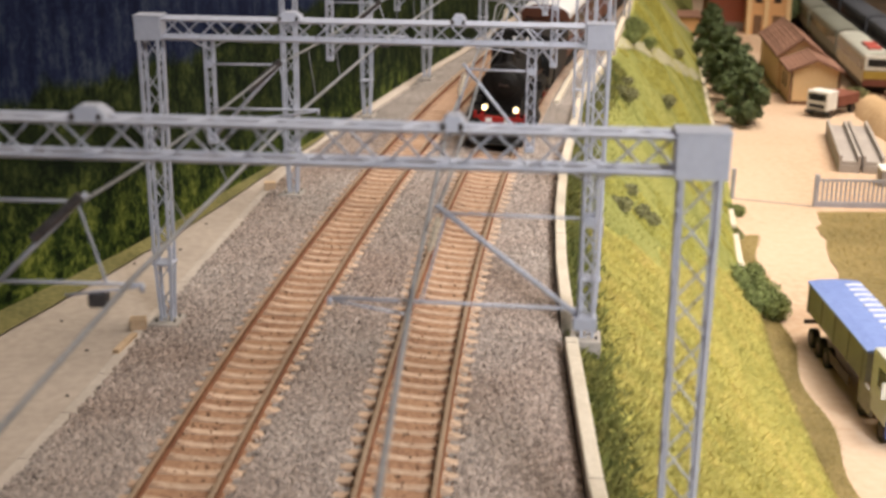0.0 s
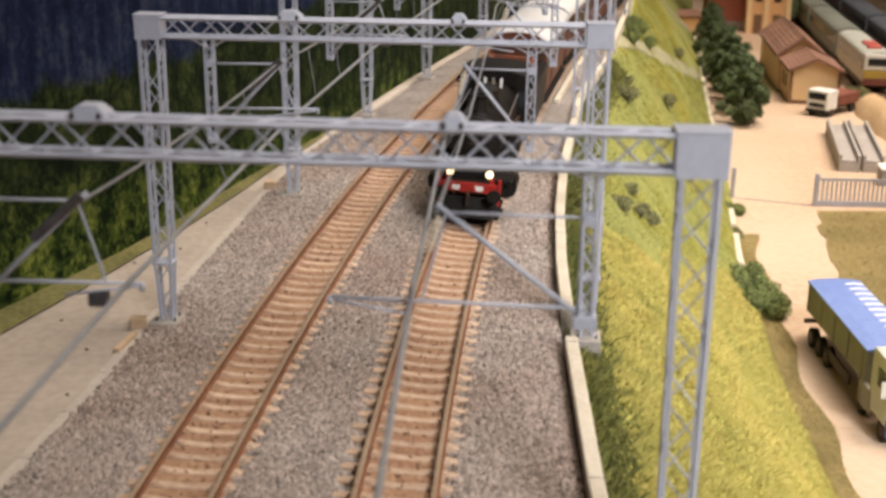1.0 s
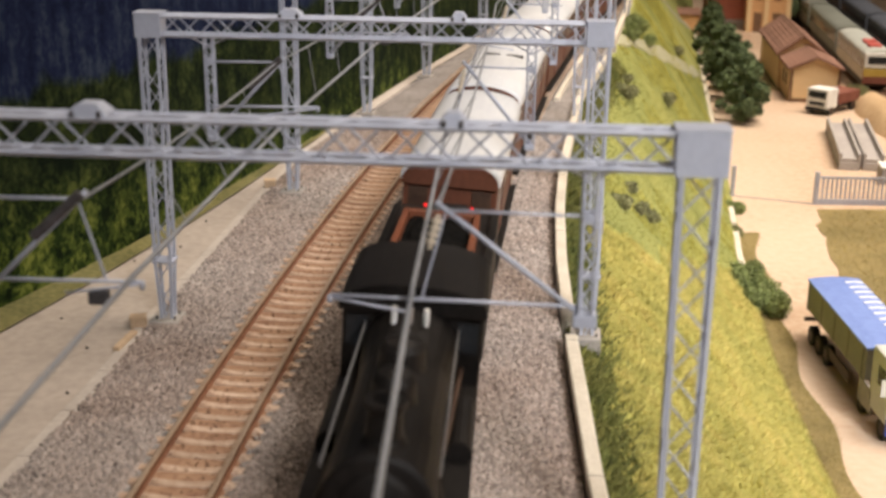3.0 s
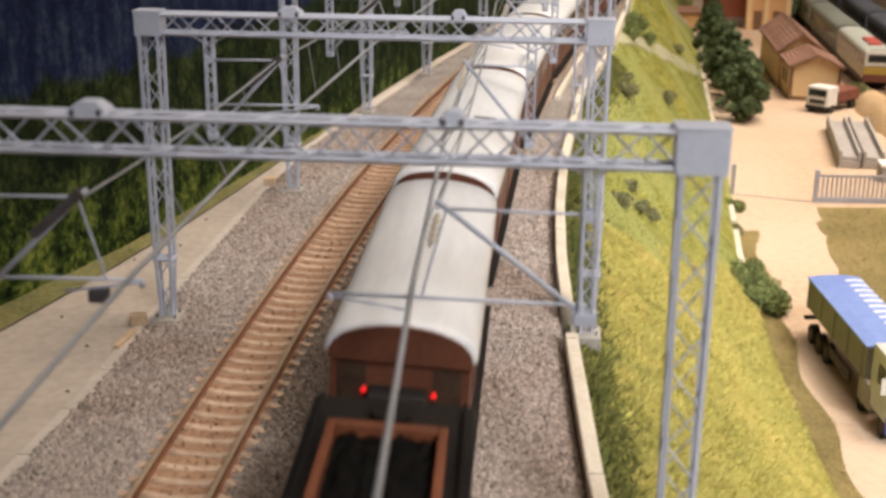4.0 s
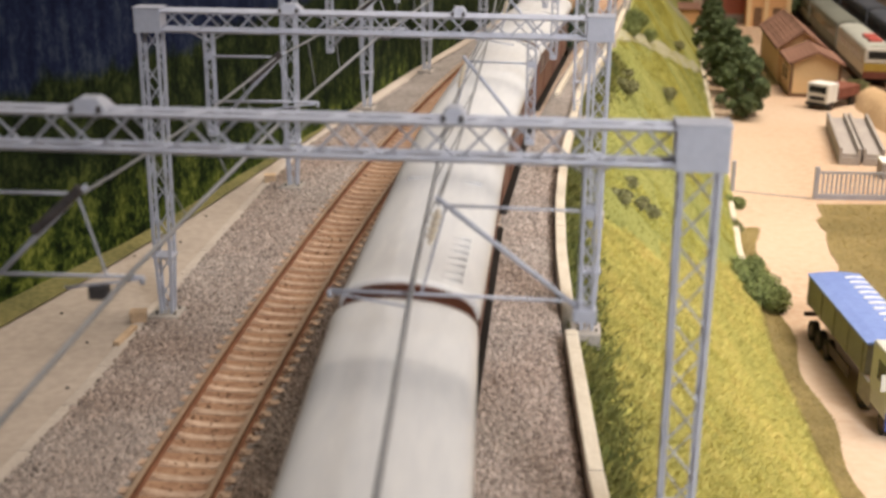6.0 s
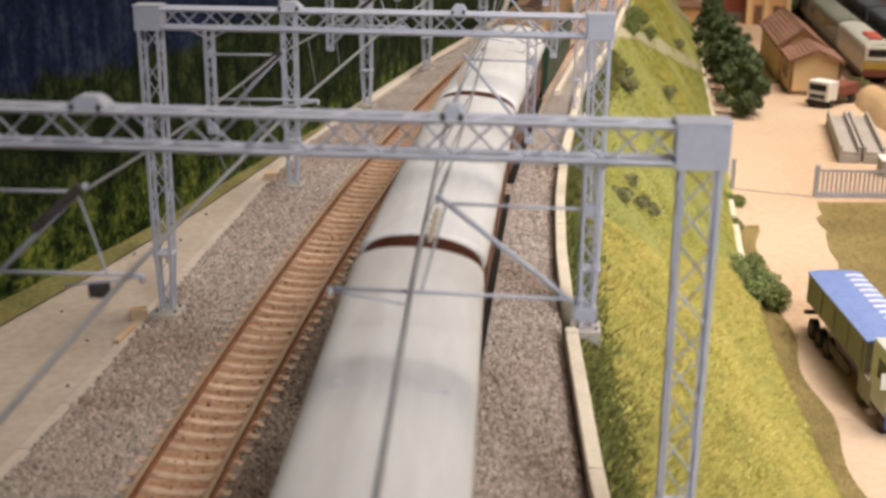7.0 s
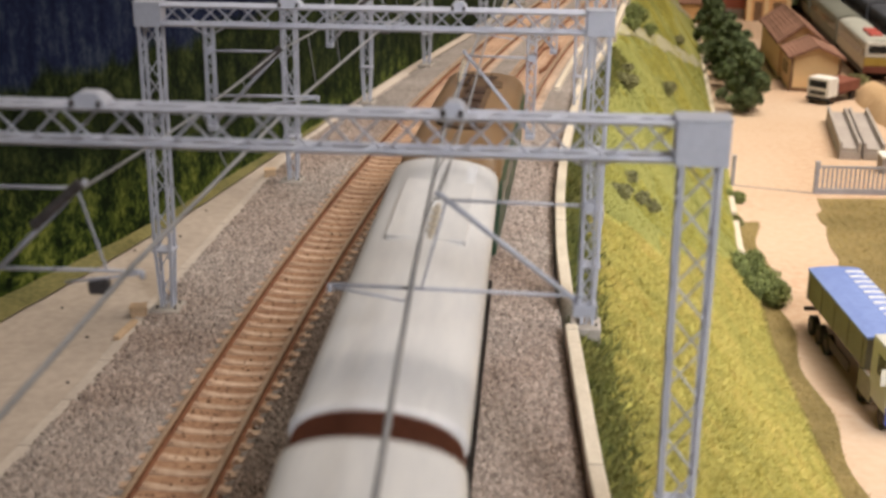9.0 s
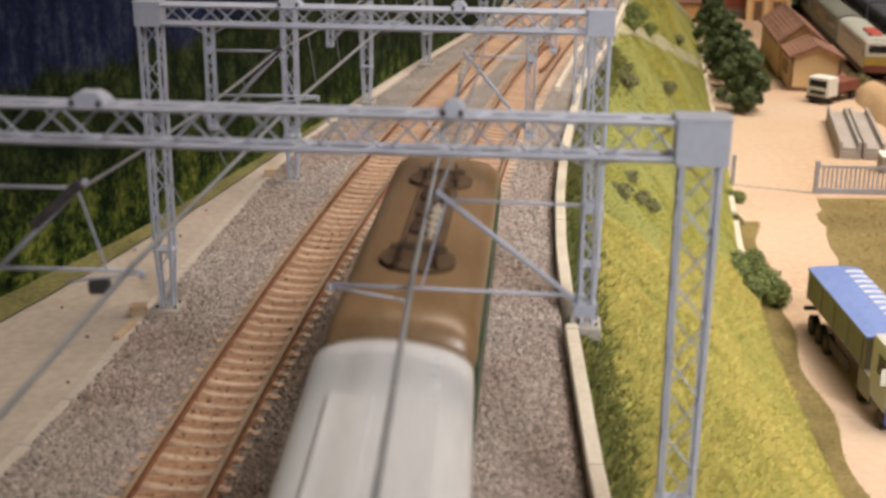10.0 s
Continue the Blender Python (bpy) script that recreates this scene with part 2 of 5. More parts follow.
    f2.inputs["From Min"].default_value, f2.inputs["From Max"].default_value = 5.15, 5.6
    l.new(edge, f2.inputs["Value"])
    colour = blend(f2.outputs["Result"], blend(f1.outputs["Result"], low, mid), far)
    l.new(colour, b.inputs["Base Color"])
    return m


def bed_z(x, y, u=0.5):
    """Ballast surface: flat, heaped up to the raised sleeper ends of the canted track."""
    if not 0.04 < u < 0.98:
        return -0.40
    d = x - right_x(y)
    heap = float(np.interp(d, [-2.3, -1.35, -1.0, 0.6, 1.1], [0.0, 0.135, 0.11, 0.0, 0.0]))
    e = abs(x - left_x(y))
    return -0.31 + heap + float(np.interp(e, [0.85, 1.05, 1.35, 1.9], [0.0, 0.05, 0.05, 0.0]))


def build_ground():
    # track bed
    bed = grid_mesh("track_bed", lambda y: (pave_edge(y) - 0.05, kerb_x(y)), list(np.arange(-128, 236, 2.0)), bed_z, BALLAST, 60)
    tagged(bed, "grey ballasted track bed of two parallel railway tracks", "track bed", kind="structure")
    pave = grid_mesh("pavement", lambda y: (wall_x(y) - 0.3, pave_edge(y) + 0.06), list(np.arange(-128, 236, 2.0)), lambda x, y, u: -0.32, PAVING, 3)
    tagged(pave, "pale concrete service path beside the ballast", "pavement", kind="structure")
    verge = grid_mesh("verge", lambda y: (wall_x(y) - 0.25, wall_x(y) + float(np.interp(y, [30.5, 34.5, 37, 44, 50, 56], [1.0, 0.72, 0.53, 0.45, 0.2, 0.02]))), list(np.arange(-128, 56, 1.0)),
                      lambda x, y, u: -0.25 + 0.16 * (1 - u) + 0.03 * math.sin(y * 3.1 + u * 5), MOSS, 5)
    tagged(verge, "narrow strip of dry grass along the backdrop", "grass strip", kind="structure")
    # embankment down to the yard
    for y0, y1, m, lab in ((-128, 44.5, TURF, "steep embankment under yellow-green turf"), (43.75, 236, TURFGREEN, "steep embankment under short green turf")):
        emb = grid_mesh("embankment", lambda y: (kerb_x(y) + 0.25, foot_x(y) + 0.6), list(np.arange(y0, y1 + 0.01, 0.75)), slope_z, m, 46)
        tagged(emb, lab, "embankment", kind="structure")
    yard = grid_mesh("ground", lambda y: (-30, 150), list(np.arange(-150, 260, 6.0)), lambda x, y, u: YARD, SAND, 60)
    tagged(yard, "pale sandy yard ground", "ground", kind="structure")
    # printed board behind the line
    ys = list(np.arange(-125, 236, 2.5))
    bm = bmesh.new()
    loft(bm, [[(wall_x(y), y, -11), (wall_x(y), y, 26), (wall_x(y) - 0.8, y, 26), (wall_x(y) - 0.8, y, -11)] for y in ys])
    tagged(link("backdrop", bm, forest_print()), "printed backdrop board showing a wooded hillside", "backdrop", kind="structure")


def build_path_edging():
    e = thing("path_edging", label="pale stone edging between service path and ballast", category="edging", kind="structure")
    for k in range(26):
        y0, y1 = 8 + k * 2.2, 10.17 + k * 2.2
        bm = loft(bmesh.new(), [[(pave_edge(y) - 0.30, y, -0.5), (pave_edge(y) - 0.30, y, -0.295), (pave_edge(y) - 0.27, y, -0.285), (pave_edge(y) + 0.08, y, -0.285), (pave_edge(y) + 0.11, y, -0.30), (pave_edge(y) + 0.11, y, -0.5)]
                                for y in np.linspace(y0, y1, 3)])
        part("edging_slab", bm, EDGING, e)


def pave_edge(y):
    return max(pave_x(y), wall_x(y) + 0.5)


def slope_z(x, y, u=None):
    a, b = kerb_x(y) + 0.25, foot_x(y) + 0.6
    u = min(1, max(0, (x - a) / (b - a)))
    bulge = 1.25 * math.exp(-((y - 30) / 13) ** 4) * math.sin(math.pi * u) ** 1.3
    w = 1 - math.cos(math.pi * u)
    z = -0.42 + (YARD + 0.42) * (0.62 * u + 0.38 * w / 2) + bulge
    nn = noise.noise((x * 0.35, y * 0.35, 1.7)) * (0.35 if y < 44 else 0.2) + noise.noise((x * 1.1, y * 1.1, 4.2)) * (0.14 if y < 44 else 0.04)
    return z + nn * min(1, 4 * u) * min(1, 6 * (1 - u) + 0.05)


EDGING = mat("pale edging stone", (0.42, 0.365, 0.32), (0.53, 0.475, 0.42), 0.9, s1=0.5, s2=6, bump=0.1, rnd=0.06)
build_room()
build_table()
build_ground()
build_path_edging()


# ---- tracks ----
def build_track(name, fx, label, cant=0.0):
    tr = thing(name, label=label, category="railway track", group="railway tracks", kind="structure")
    ys = list(np.arange(-126, 234, 0.75))

    def frame_at(y):
        d = Vector((fx(y + 0.3) - fx(y - 0.3), 0.6, 0)).normalized()
        tl = math.tan(radians(cant))
        return Vector((fx(y), y, 0.75 * tl)), Vector((d.y, -d.x, -tl))
    for side in (-1, 1):
        for nm, prof, mt, lb in (("rail", [(-0.07, -0.215), (-0.022, -0.185), (-0.022, -0.05), (0.022, -0.05), (0.022, -0.185), (0.07, -0.215)], RUST, "rust-brown rail side"),
                                 ("rail_head", [(-0.038, -0.05), (-0.038, -0.008), (-0.026, 0.0), (0.026, 0.0), (0.038, -0.008), (0.038, -0.05)], RAILHEAD, "worn pale rail head")):
            rings = []
            for y in ys:
                p, nrm = frame_at(y)
                c = p + nrm * side * 0.7525
                rings.append([c + nrm * a * 1.25 + Vector((0, 0, z)) for a, z in prof])
            part(nm, loft(bmesh.new(), rings), mt, tr, lb)
    dirt = []
    for y in ys:
        p, nrm = frame_at(y)
        dirt.append([p + nrm * a + Vector((0, 0, z)) for a, z in ((-1.0, -0.34), (-0.8, -0.272), (0.8, -0.272), (1.0, -0.34))])
    part("rusty_ballast", loft(bmesh.new(), dirt, closed=False), BEDDIRT, tr, "rust-stained fine ballast between the rails")
    bm = bmesh.new()
    rings = []
    for x, hz in ((-1.24, -0.02), (-1.18, 0.0), (-0.5, -0.004), (-0.3, -0.03), (0.3, -0.03), (0.5, -0.004), (1.18, 0.0), (1.24, -0.02)):
        rings.append([(x, -0.135, -0.10), (x, -0.105, hz), (x, 0.105, hz), (x, 0.135, -0.10)])
    loft(bm, rings)
    for sx in (-0.7525, 0.7525):
        for d in (-0.15, 0.15):
            box(bm, sx + d - 0.045, sx + d + 0.045, -0.07, 0.07, -0.01, 0.035)
    first = None
    y, rest = 12.0, []
    rng = random.Random(3)
    while y < 186:
        p, nrm = frame_at(y)
        rz = math.degrees(math.atan2(nrm.y, nrm.x)) + rng.uniform(-0.8, 0.8)
        if first is None:
            first = part("sleeper", bm, SLEEPER, tr)
            ob = first
        else:
            ob = first.copy()
            scene.collection.objects.link(ob)
        ob.matrix_basis = pose(p.x * S, p.y * S, (p.z - 0.225 + rng.uniform(-0.006, 0.006)) * S, 0, cant, rz)
        y += 0.602 * nrm.x
    bm = bmesh.new()
    y = 11.4
    while y > -125:
        p, nrm = frame_at(y)
        box(bm, -1.24, 1.24, -0.12, 0.12, -0.325, -0.225)
        for v in list(bm.verts)[-8:]:
            v.co = p + nrm * v.co.x + Vector((-nrm.y, nrm.x, 0)) * v.co.y + Vector((0, 0, v.co.z))
        y -= 0.602
    ob = part("sleeper_row", bm, SLEEPER, tr, "pale concrete sleepers")
    ob["kind"] = "stuff"
    return tr


build_track("railway_track", right_x, "railway track with rust-brown rails on pale concrete sleepers, carrying the train", cant=3.5)
build_track("railway_track", left_x, "empty railway track with rust-brown rails on pale concrete sleepers")


def build_kerb():
    rng = random.Random(5)
    kerb = thing("kerb", label="pale stone kerb wall along the ballast edge", category="kerb", kind="structure")
    y = 8.0
    while y < 150:
        ln = 7.0 if y < 60 else 9.0
        if 29.0 < y < 31.2:
            y = 31.2
            continue
        y2 = min(y + ln, 29.4) if y < 29.4 else y + ln
        bm = bmesh.new()
        rings = []
        for k in range(7):
            yy = y + 0.03 + (y2 - y - 0.06) * k / 6
            x = kerb_x(yy)
            top = 0.12
            rings.append([(x, yy, -0.75), (x, yy, top - 0.03), (x + 0.03, yy, top), (x + 0.30, yy, top), (x + 0.33, yy, top - 0.03), (x + 0.33, yy, -0.75)])
        loft(bm, rings)
        part("kerb_stone", bm, KERB, kerb)
        y = y2
    return kerb


build_kerb()


# ---- overhead line gantries ----
CLAMP = mat("dark cast clamp", (0.05, 0.045, 0.045), (0.10, 0.09, 0.09), 0.7, bump=0.2)

def lattice(bm, a0, a1, w0, w1, d0, d1, n, r=0.035, ux=Vector((1, 0, 0)), uy=Vector((0, 1, 0)), lace=0.022):
    """Four chords from a0 to a1, width and depth changing, laced zigzag on all faces."""
    a0, a1 = Vector(a0), Vector(a1)

    def corner(i, t):
        w, d = w0 + (w1 - w0) * t, d0 + (d1 - d0) * t
        sx, sy = ((-1, -1), (1, -1), (1, 1), (-1, 1))[i % 4]
        return a0.lerp(a1, t) + ux * sx * w / 2 + uy * sy * d / 2
    for i in range(4):
        rod(bm, corner(i, 0), corner(i, 1), r, 4)
    for i in range(4):
        for k in range(n):
            t0, t1 = k / n, (k + 1) / n
            p, q = (corner(i, t0), corner(i + 1, t1)) if k % 2 == 0 else (corner(i + 1, t0), corner(i, t1))
            rod(bm, p, q, lace, 4)
    return bm


def build_gantry(left, right, lab, right_foot=-0.35, near=False):
    l, rr = Vector((*left, 0)), Vector((*right, 0))
    span = (rr - l).length
    ang = math.degrees(math.atan2(rr.y - l.y, rr.x - l.x))
    g = thing("line_gantry", l.x, l.y, 0, ang, label=lab, category="line gantry", group="overhead line gantries")
    # posts: pinched towards the foot, with a collar where the taper begins
    w = 0.56 if near else 0.46
    for x, zf in ((0.0, -0.35), (span, right_foot)):
        bm = bmesh.new()
        lattice(bm, (x, 0, 1.4), (x, 0, 7.2), w * 0.88, w, 0.40, 0.44, 9, 0.052, lace=0.018)
        lattice(bm, (x, 0, zf), (x, 0, 1.4), 0.26, w * 0.88, 0.24, 0.40, 3, 0.052, lace=0.018)
        part("lattice_post", bm, STEEL, g)
        part("post_collar", B(x - w / 2 - 0.05, x + w / 2 + 0.05, -0.26, 0.26, 1.37, 1.43, bev=0.012), STEEL, g, "narrow steel collar on the post")
        foot = part("footing", B(x - 0.42, x + 0.36, -0.44, 0.44, zf - (0.5 if zf > -0.5 else 1.6), zf + 0.17, bev=0.04), CONCRETE, g, "worn concrete footing")
        for dx in (-0.24, 0.24):
            for dy in (-0.22, 0.22):
                part("anchor_bolt", rod(bmesh.new(), (x + dx, dy, zf + 0.16), (x + dx, dy, zf + 0.25), 0.03, 6), CLAMP, foot)
        hw, top, low = (0.40, 7.84, 7.14) if near else (0.33, 7.79, 7.20)
        cb = part("corner_box", B(x - hw, x + hw, -0.27, 0.27, low, top, bev=0.02), STEEL, g, "flat grey steel corner box")
        part("cover_plate", B(x - hw - 0.02, x + hw + 0.02, -0.29, 0.29, top, top + 0.03, bev=0.01), STEEL, cb)
    bm = bmesh.new()
    tall = 0.56 if near else 0.46
    lattice(bm, (0.3, 0, 7.5), (span - 0.3, 0, 7.5), tall, tall, 0.40, 0.40, 22, 0.052, ux=Vector((0, 0, 1)), uy=Vector((0, 1, 0)), lace=0.021)
    part("lattice_beam", bm, STEEL, g, "latticed grey steel cross beam")
    # drop posts and cantilever brackets for both tracks
    for side in (-1, 1):
        x = 1.45 if side < 0 else span - 1.62
        s = 1 if side < 0 else -1            # towards the track
        dj = 1.72 if side < 0 else (2.2 if near else 1.5)     # reach and height of the joint that holds the messenger wire
        zj = 6.42 if near else 6.62
        bm = bmesh.new()
        lattice(bm, (x, 0, 4.65), (x, 0, 7.2), 0.20, 0.20, 0.20, 0.20, 8, 0.024, lace=0.014)
        part("drop_post", bm, STEEL, g)
        for q in (-0.5, 0.5):
            part("knee_brace", rod(bmesh.new(), (x + q, 0, 7.24), (x, 0, 6.98), 0.022, 5), STEEL, g)
        pw, ph = (0.19, 0.22) if near and side > 0 else (0.12, 0.13)
        part("bracket_plate", B(x - pw, x + pw, -0.13, 0.13, 4.62, 4.62 + ph, bev=0.03), STEEL, g)
        part("stay_clamp", rod(bmesh.new(), (x, -0.13, zj), (x, 0.13, zj), 0.09, 12), STEEL, g)
        part("bracket_tube", rod(bmesh.new(), (x, 0, 4.75), (x + s * (dj + 0.16), 0, zj + 0.15), 0.045, 8), STEEL, g, smooth=True)
        part("top_stay", rod(bmesh.new(), (x, 0, zj), (x + s * dj, 0, zj + 0.02), 0.026, 6), STEEL, g, smooth=True)
        ra = (4.05 if near else 2.6) if side > 0 else 2.68
        za = (4.94 if near else 5.25) if side > 0 else (5.04 if near else 5.5)
        bm = bmesh.new()
        rod(bm, (x, 0, za), (x + s * ra, 0, za + 0.04), 0.032, 6)
        rod(bm, (x + s * ra, 0, za + 0.05), (x + s * ra, -0.02, za - 0.08), 0.045, 6)
        part("registration_arm", bm, STEEL, g, smooth=True)
        part("steady_arm", rod(bmesh.new(), (x + s * (ra - 0.06), -0.02, za + 0.0), (x + s * (ra - 1.25), -0.1, za - 0.16), 0.024, 6), STEEL, g, smooth=True)
        part("hanger", rod(bmesh.new(), (x + s * dj, 0, zj), (x + s * (dj + 0.38), 0, za + 0.03), 0.022, 5), STEEL, g)
        if side > 0:
            ins = part("insulator", rod(bmesh.new(), (x + s * (dj + 0.12), 0, zj - 0.05), (x + s * (dj + 0.26), 0.03, zj - 0.62), 0.04, 8), INSUL, g, "cream hanging insulator")
            for k in range(4):
                u = 0.15 + 0.2 * k
                part("insulator_shed", rod(bmesh.new(), (x + s * (dj + 0.12 + 0.14 * u), 0.03 * u, zj - 0.05 - 0.57 * u), (x + s * (dj + 0.13 + 0.14 * u), 0.03 * u, zj - 0.09 - 0.57 * u), 0.085, 10), INSUL, ins)
        else:
            part("wire_clamp", B(x + s * 1.95 - 0.16, x + s * 1.95 + 0.16, -0.12, 0.12, za - 0.36, za - 0.12, bev=0.05), CLAMP, g, "dark wire clamp")
            part("wire_clamp", rod(bmesh.new(), (x + s * (dj - 0.75), -0.05, zj - 0.62), (x + s * (dj + 0.08), -0.05, zj + 0.12), 0.085, 8), CLAMP, g, "dark sleeve on the bracket tube")
        # saddle on top of the beam
        cx, q0 = (x + 2.05, 0.30) if side < 0 else (x - (2.1 if near else 1.78), 0.19)
        bm = bmesh.new()
        loft(bm, [[(cx + dx * q * q0, dy * (1 - 0.3 * hz / 0.2), 7.50 + tall / 2 + 0.03 + hz) for dx, dy in ((-1, -0.23), (1, -0.23), (1, 0.23), (-1, 0.23))] for q, hz in ((1.0, 0), (0.95, 0.07), (0.62, 0.16), (0.45, 0.19))])
        sd = part("beam_saddle", bm, STEEL, g)
        for q in (-1, 1):
            part("saddle_bolt", rod(bmesh.new(), (cx + q * q0 * 0.7, -0.25, 7.53 + tall / 2), (cx + q * q0 * 0.7, -0.25, 7.62 + tall / 2), 0.035, 6), CLAMP, sd, "dark bolt head")
    return g


GANTRIES = [((-8.95, 19.45), (3.85, 18.37), -2.0), ((-7.25, 31.15), (3.72, 30.22), -0.35), ((-5.41, 43.91), (5.3, 42.5), -0.9),
            ((-3.58, 57.7), (6.0, 55.8), -0.35), ((-0.96, 67.5), (7.5, 65.3), -0.35), ((2.4, 80), (10.2, 77.9), -0.35), ((5.6, 93), (13.0, 91), -0.35)]
for i, (a, b, zf) in enumerate(GANTRIES):
    build_gantry(a, b, "grey lattice steel overhead line gantry spanning both tracks", right_foot=zf, near=i == 0)


def build_wires():
    for nm, fx in ((0, right_x), (1, left_x)):
        w = thing("overhead_line", label="grey contact wire and messenger wire hung over a track", category="overhead line", group="overhead lines")
        pts = []
        for a, b, _ in [((-7.2, 6.0), (3.8, 5.1), 0)] + GANTRIES:
            y = a[1] + (b[1] - a[1]) * (0.72 if nm == 0 else 0.3)
            off = float(np.interp(y, [18, 22, 30, 40], [0.58, 0.58, 0.32, 0.05])) if nm == 0 else 0.36
            offm = float(np.interp(y, [18, 30, 43], [0.95, 1.15, 0.6])) if nm == 0 else float(np.interp(y, [18, 31, 43], [-0.42, 0.13, 0.3]))
            zm = 6.46 if y < 25 else 6.64
            pts.append((fx(y) + off, y, fx(y) + offm, zm))
        for j, ((x0, y0, m0, z0), (x1, y1, m1, z1)) in enumerate(zip(pts, pts[1:])):
            part("contact_wire", rod(bmesh.new(), (x0, y0, 5.2), (x1, y1, 5.2), 0.045, 8), WIRE, w)
            if j == 0:
                continue
            rings = []
            for k in range(9):
                t = k / 8
                p = Vector((m0 + (m1 - m0) * t, y0 + (y1 - y0) * t, z0 + (z1 - z0) * t - 0.5 * t * (1 - t)))
                rings.append([(p.x + 0.026 * math.cos(q), p.y, p.z + 0.026 * math.sin(q)) for q in (0, 1.05, 2.09, 3.14, 4.19, 5.24)])
                if k in (2, 4, 6):
                    part("dropper", rod(bmesh.new(), p, (x0 + (x1 - x0) * t, p.y, 5.2), 0.013, 5), WIRE, w)
            part("messenger_wire", loft(bmesh.new(), rings), WIRE, w)


build_wires()
# ---- the train ----
GLASS = mat("dark window glass", (0.02, 0.022, 0.025), (0.03, 0.032, 0.035), 0.08, bump=0)
LAMP = glow("lit headlamp", (1.0, 0.78, 0.42), 3.6)
REDLAMP = glow("lit tail lamp", (1.0, 0.02, 0.02), 0.9)
# coal with the shade of a deep bunker put into its near-black colour
COAL = mat("coal", (0.003, 0.003, 0.003), (0.010, 0.009, 0.008), 0.95, s1=2, s2=8, bump=1.0, spec=0.05)
COPPER = mat("red-brown bunker rim", (0.15, 0.045, 0.02), (0.22, 0.075, 0.035), 0.5, s1=1, s2=8, bump=0.05)
WHITE = mat("white paint", (0.70, 0.70, 0.68), (0.80, 0.80, 0.78), 0.5, s1=1, s2=8, bump=0.02)
OCHRE = mat("tan-brown locomotive roof paint", (0.19, 0.12, 0.062), (0.25, 0.16, 0.086), 0.3, s1=0.7, s2=7, bump=0.04)
VENTGREY = mat("weathered grey vent", (0.10, 0.095, 0.09), (0.17, 0.16, 0.15), 0.7, bump=0.1)
MIDBROWN = mat("brown roof fittings", (0.085, 0.052, 0.032), (0.13, 0.085, 0.05), 0.5, s1=1, s2=8, bump=0.1)
DGREEN = mat("dark green paint", (0.02, 0.05, 0.028), (0.03, 0.07, 0.04), 0.45, s1=1, s2=8, bump=0.03)
DKBROWN = mat("dark brown metal", (0.035, 0.018, 0.012), (0.07, 0.04, 0.025), 0.5, s1=1, s2=8, bump=0.1)
STEELROD = mat("polished rods", (0.45, 0.44, 0.43), (0.58, 0.57, 0.56), 0.3, 0.8, bump=0.02)
SOOT = mat("dark rubber gangway", (0.012, 0.010, 0.010), (0.03, 0.024, 0.02), 0.8, bump=0.2)


def roof_ring(w, z0, rise, y, n=16):
    return [(-w / 2 * math.cos(math.pi * i / n), y, z0 + rise * math.sin(math.pi * i / n) ** 0.75) for i in range(n + 1)]


def wheel(name, parent, x, y, r, material, spokes=0):
    bm = bmesh.new()
    rod(bm, (x - 0.065, y, r), (x + 0.065, y, r), r, 24)
    s = -1 if x < 0 else 1
    rod(bm, (x - s * 0.09, y, r), (x - s * 0.065, y, r), r + 0.03, 24)
    w = part(name, bm, material, parent)
    bm = bmesh.new()
    for k in range(spokes):
        a = math.tau * k / spokes
        rod(bm, (x + s * 0.075, y, r), (x + s * 0.075, y + math.cos(a) * r * 0.85, r + math.sin(a) * r * 0.85), 0.035, 4)
    rod(bm, (x, y, r), (x + s * 0.13, y, r), 0.14, 10)
    part("hub", bm, RED if spokes else RUST, w)
    return w


def buffers(c, y, s, z=1.05):
    for x in (-0.88, 0.88):
        b = part("buffer", rod(bmesh.new(), (x, y, z), (x, y + s * 0.42, z), 0.09, 10), BLACK, c)
        part("buffer_head", rod(bmesh.new(), (x, y + s * 0.42, z), (x, y + s * 0.48, z), 0.22, 16), BLACK, b)


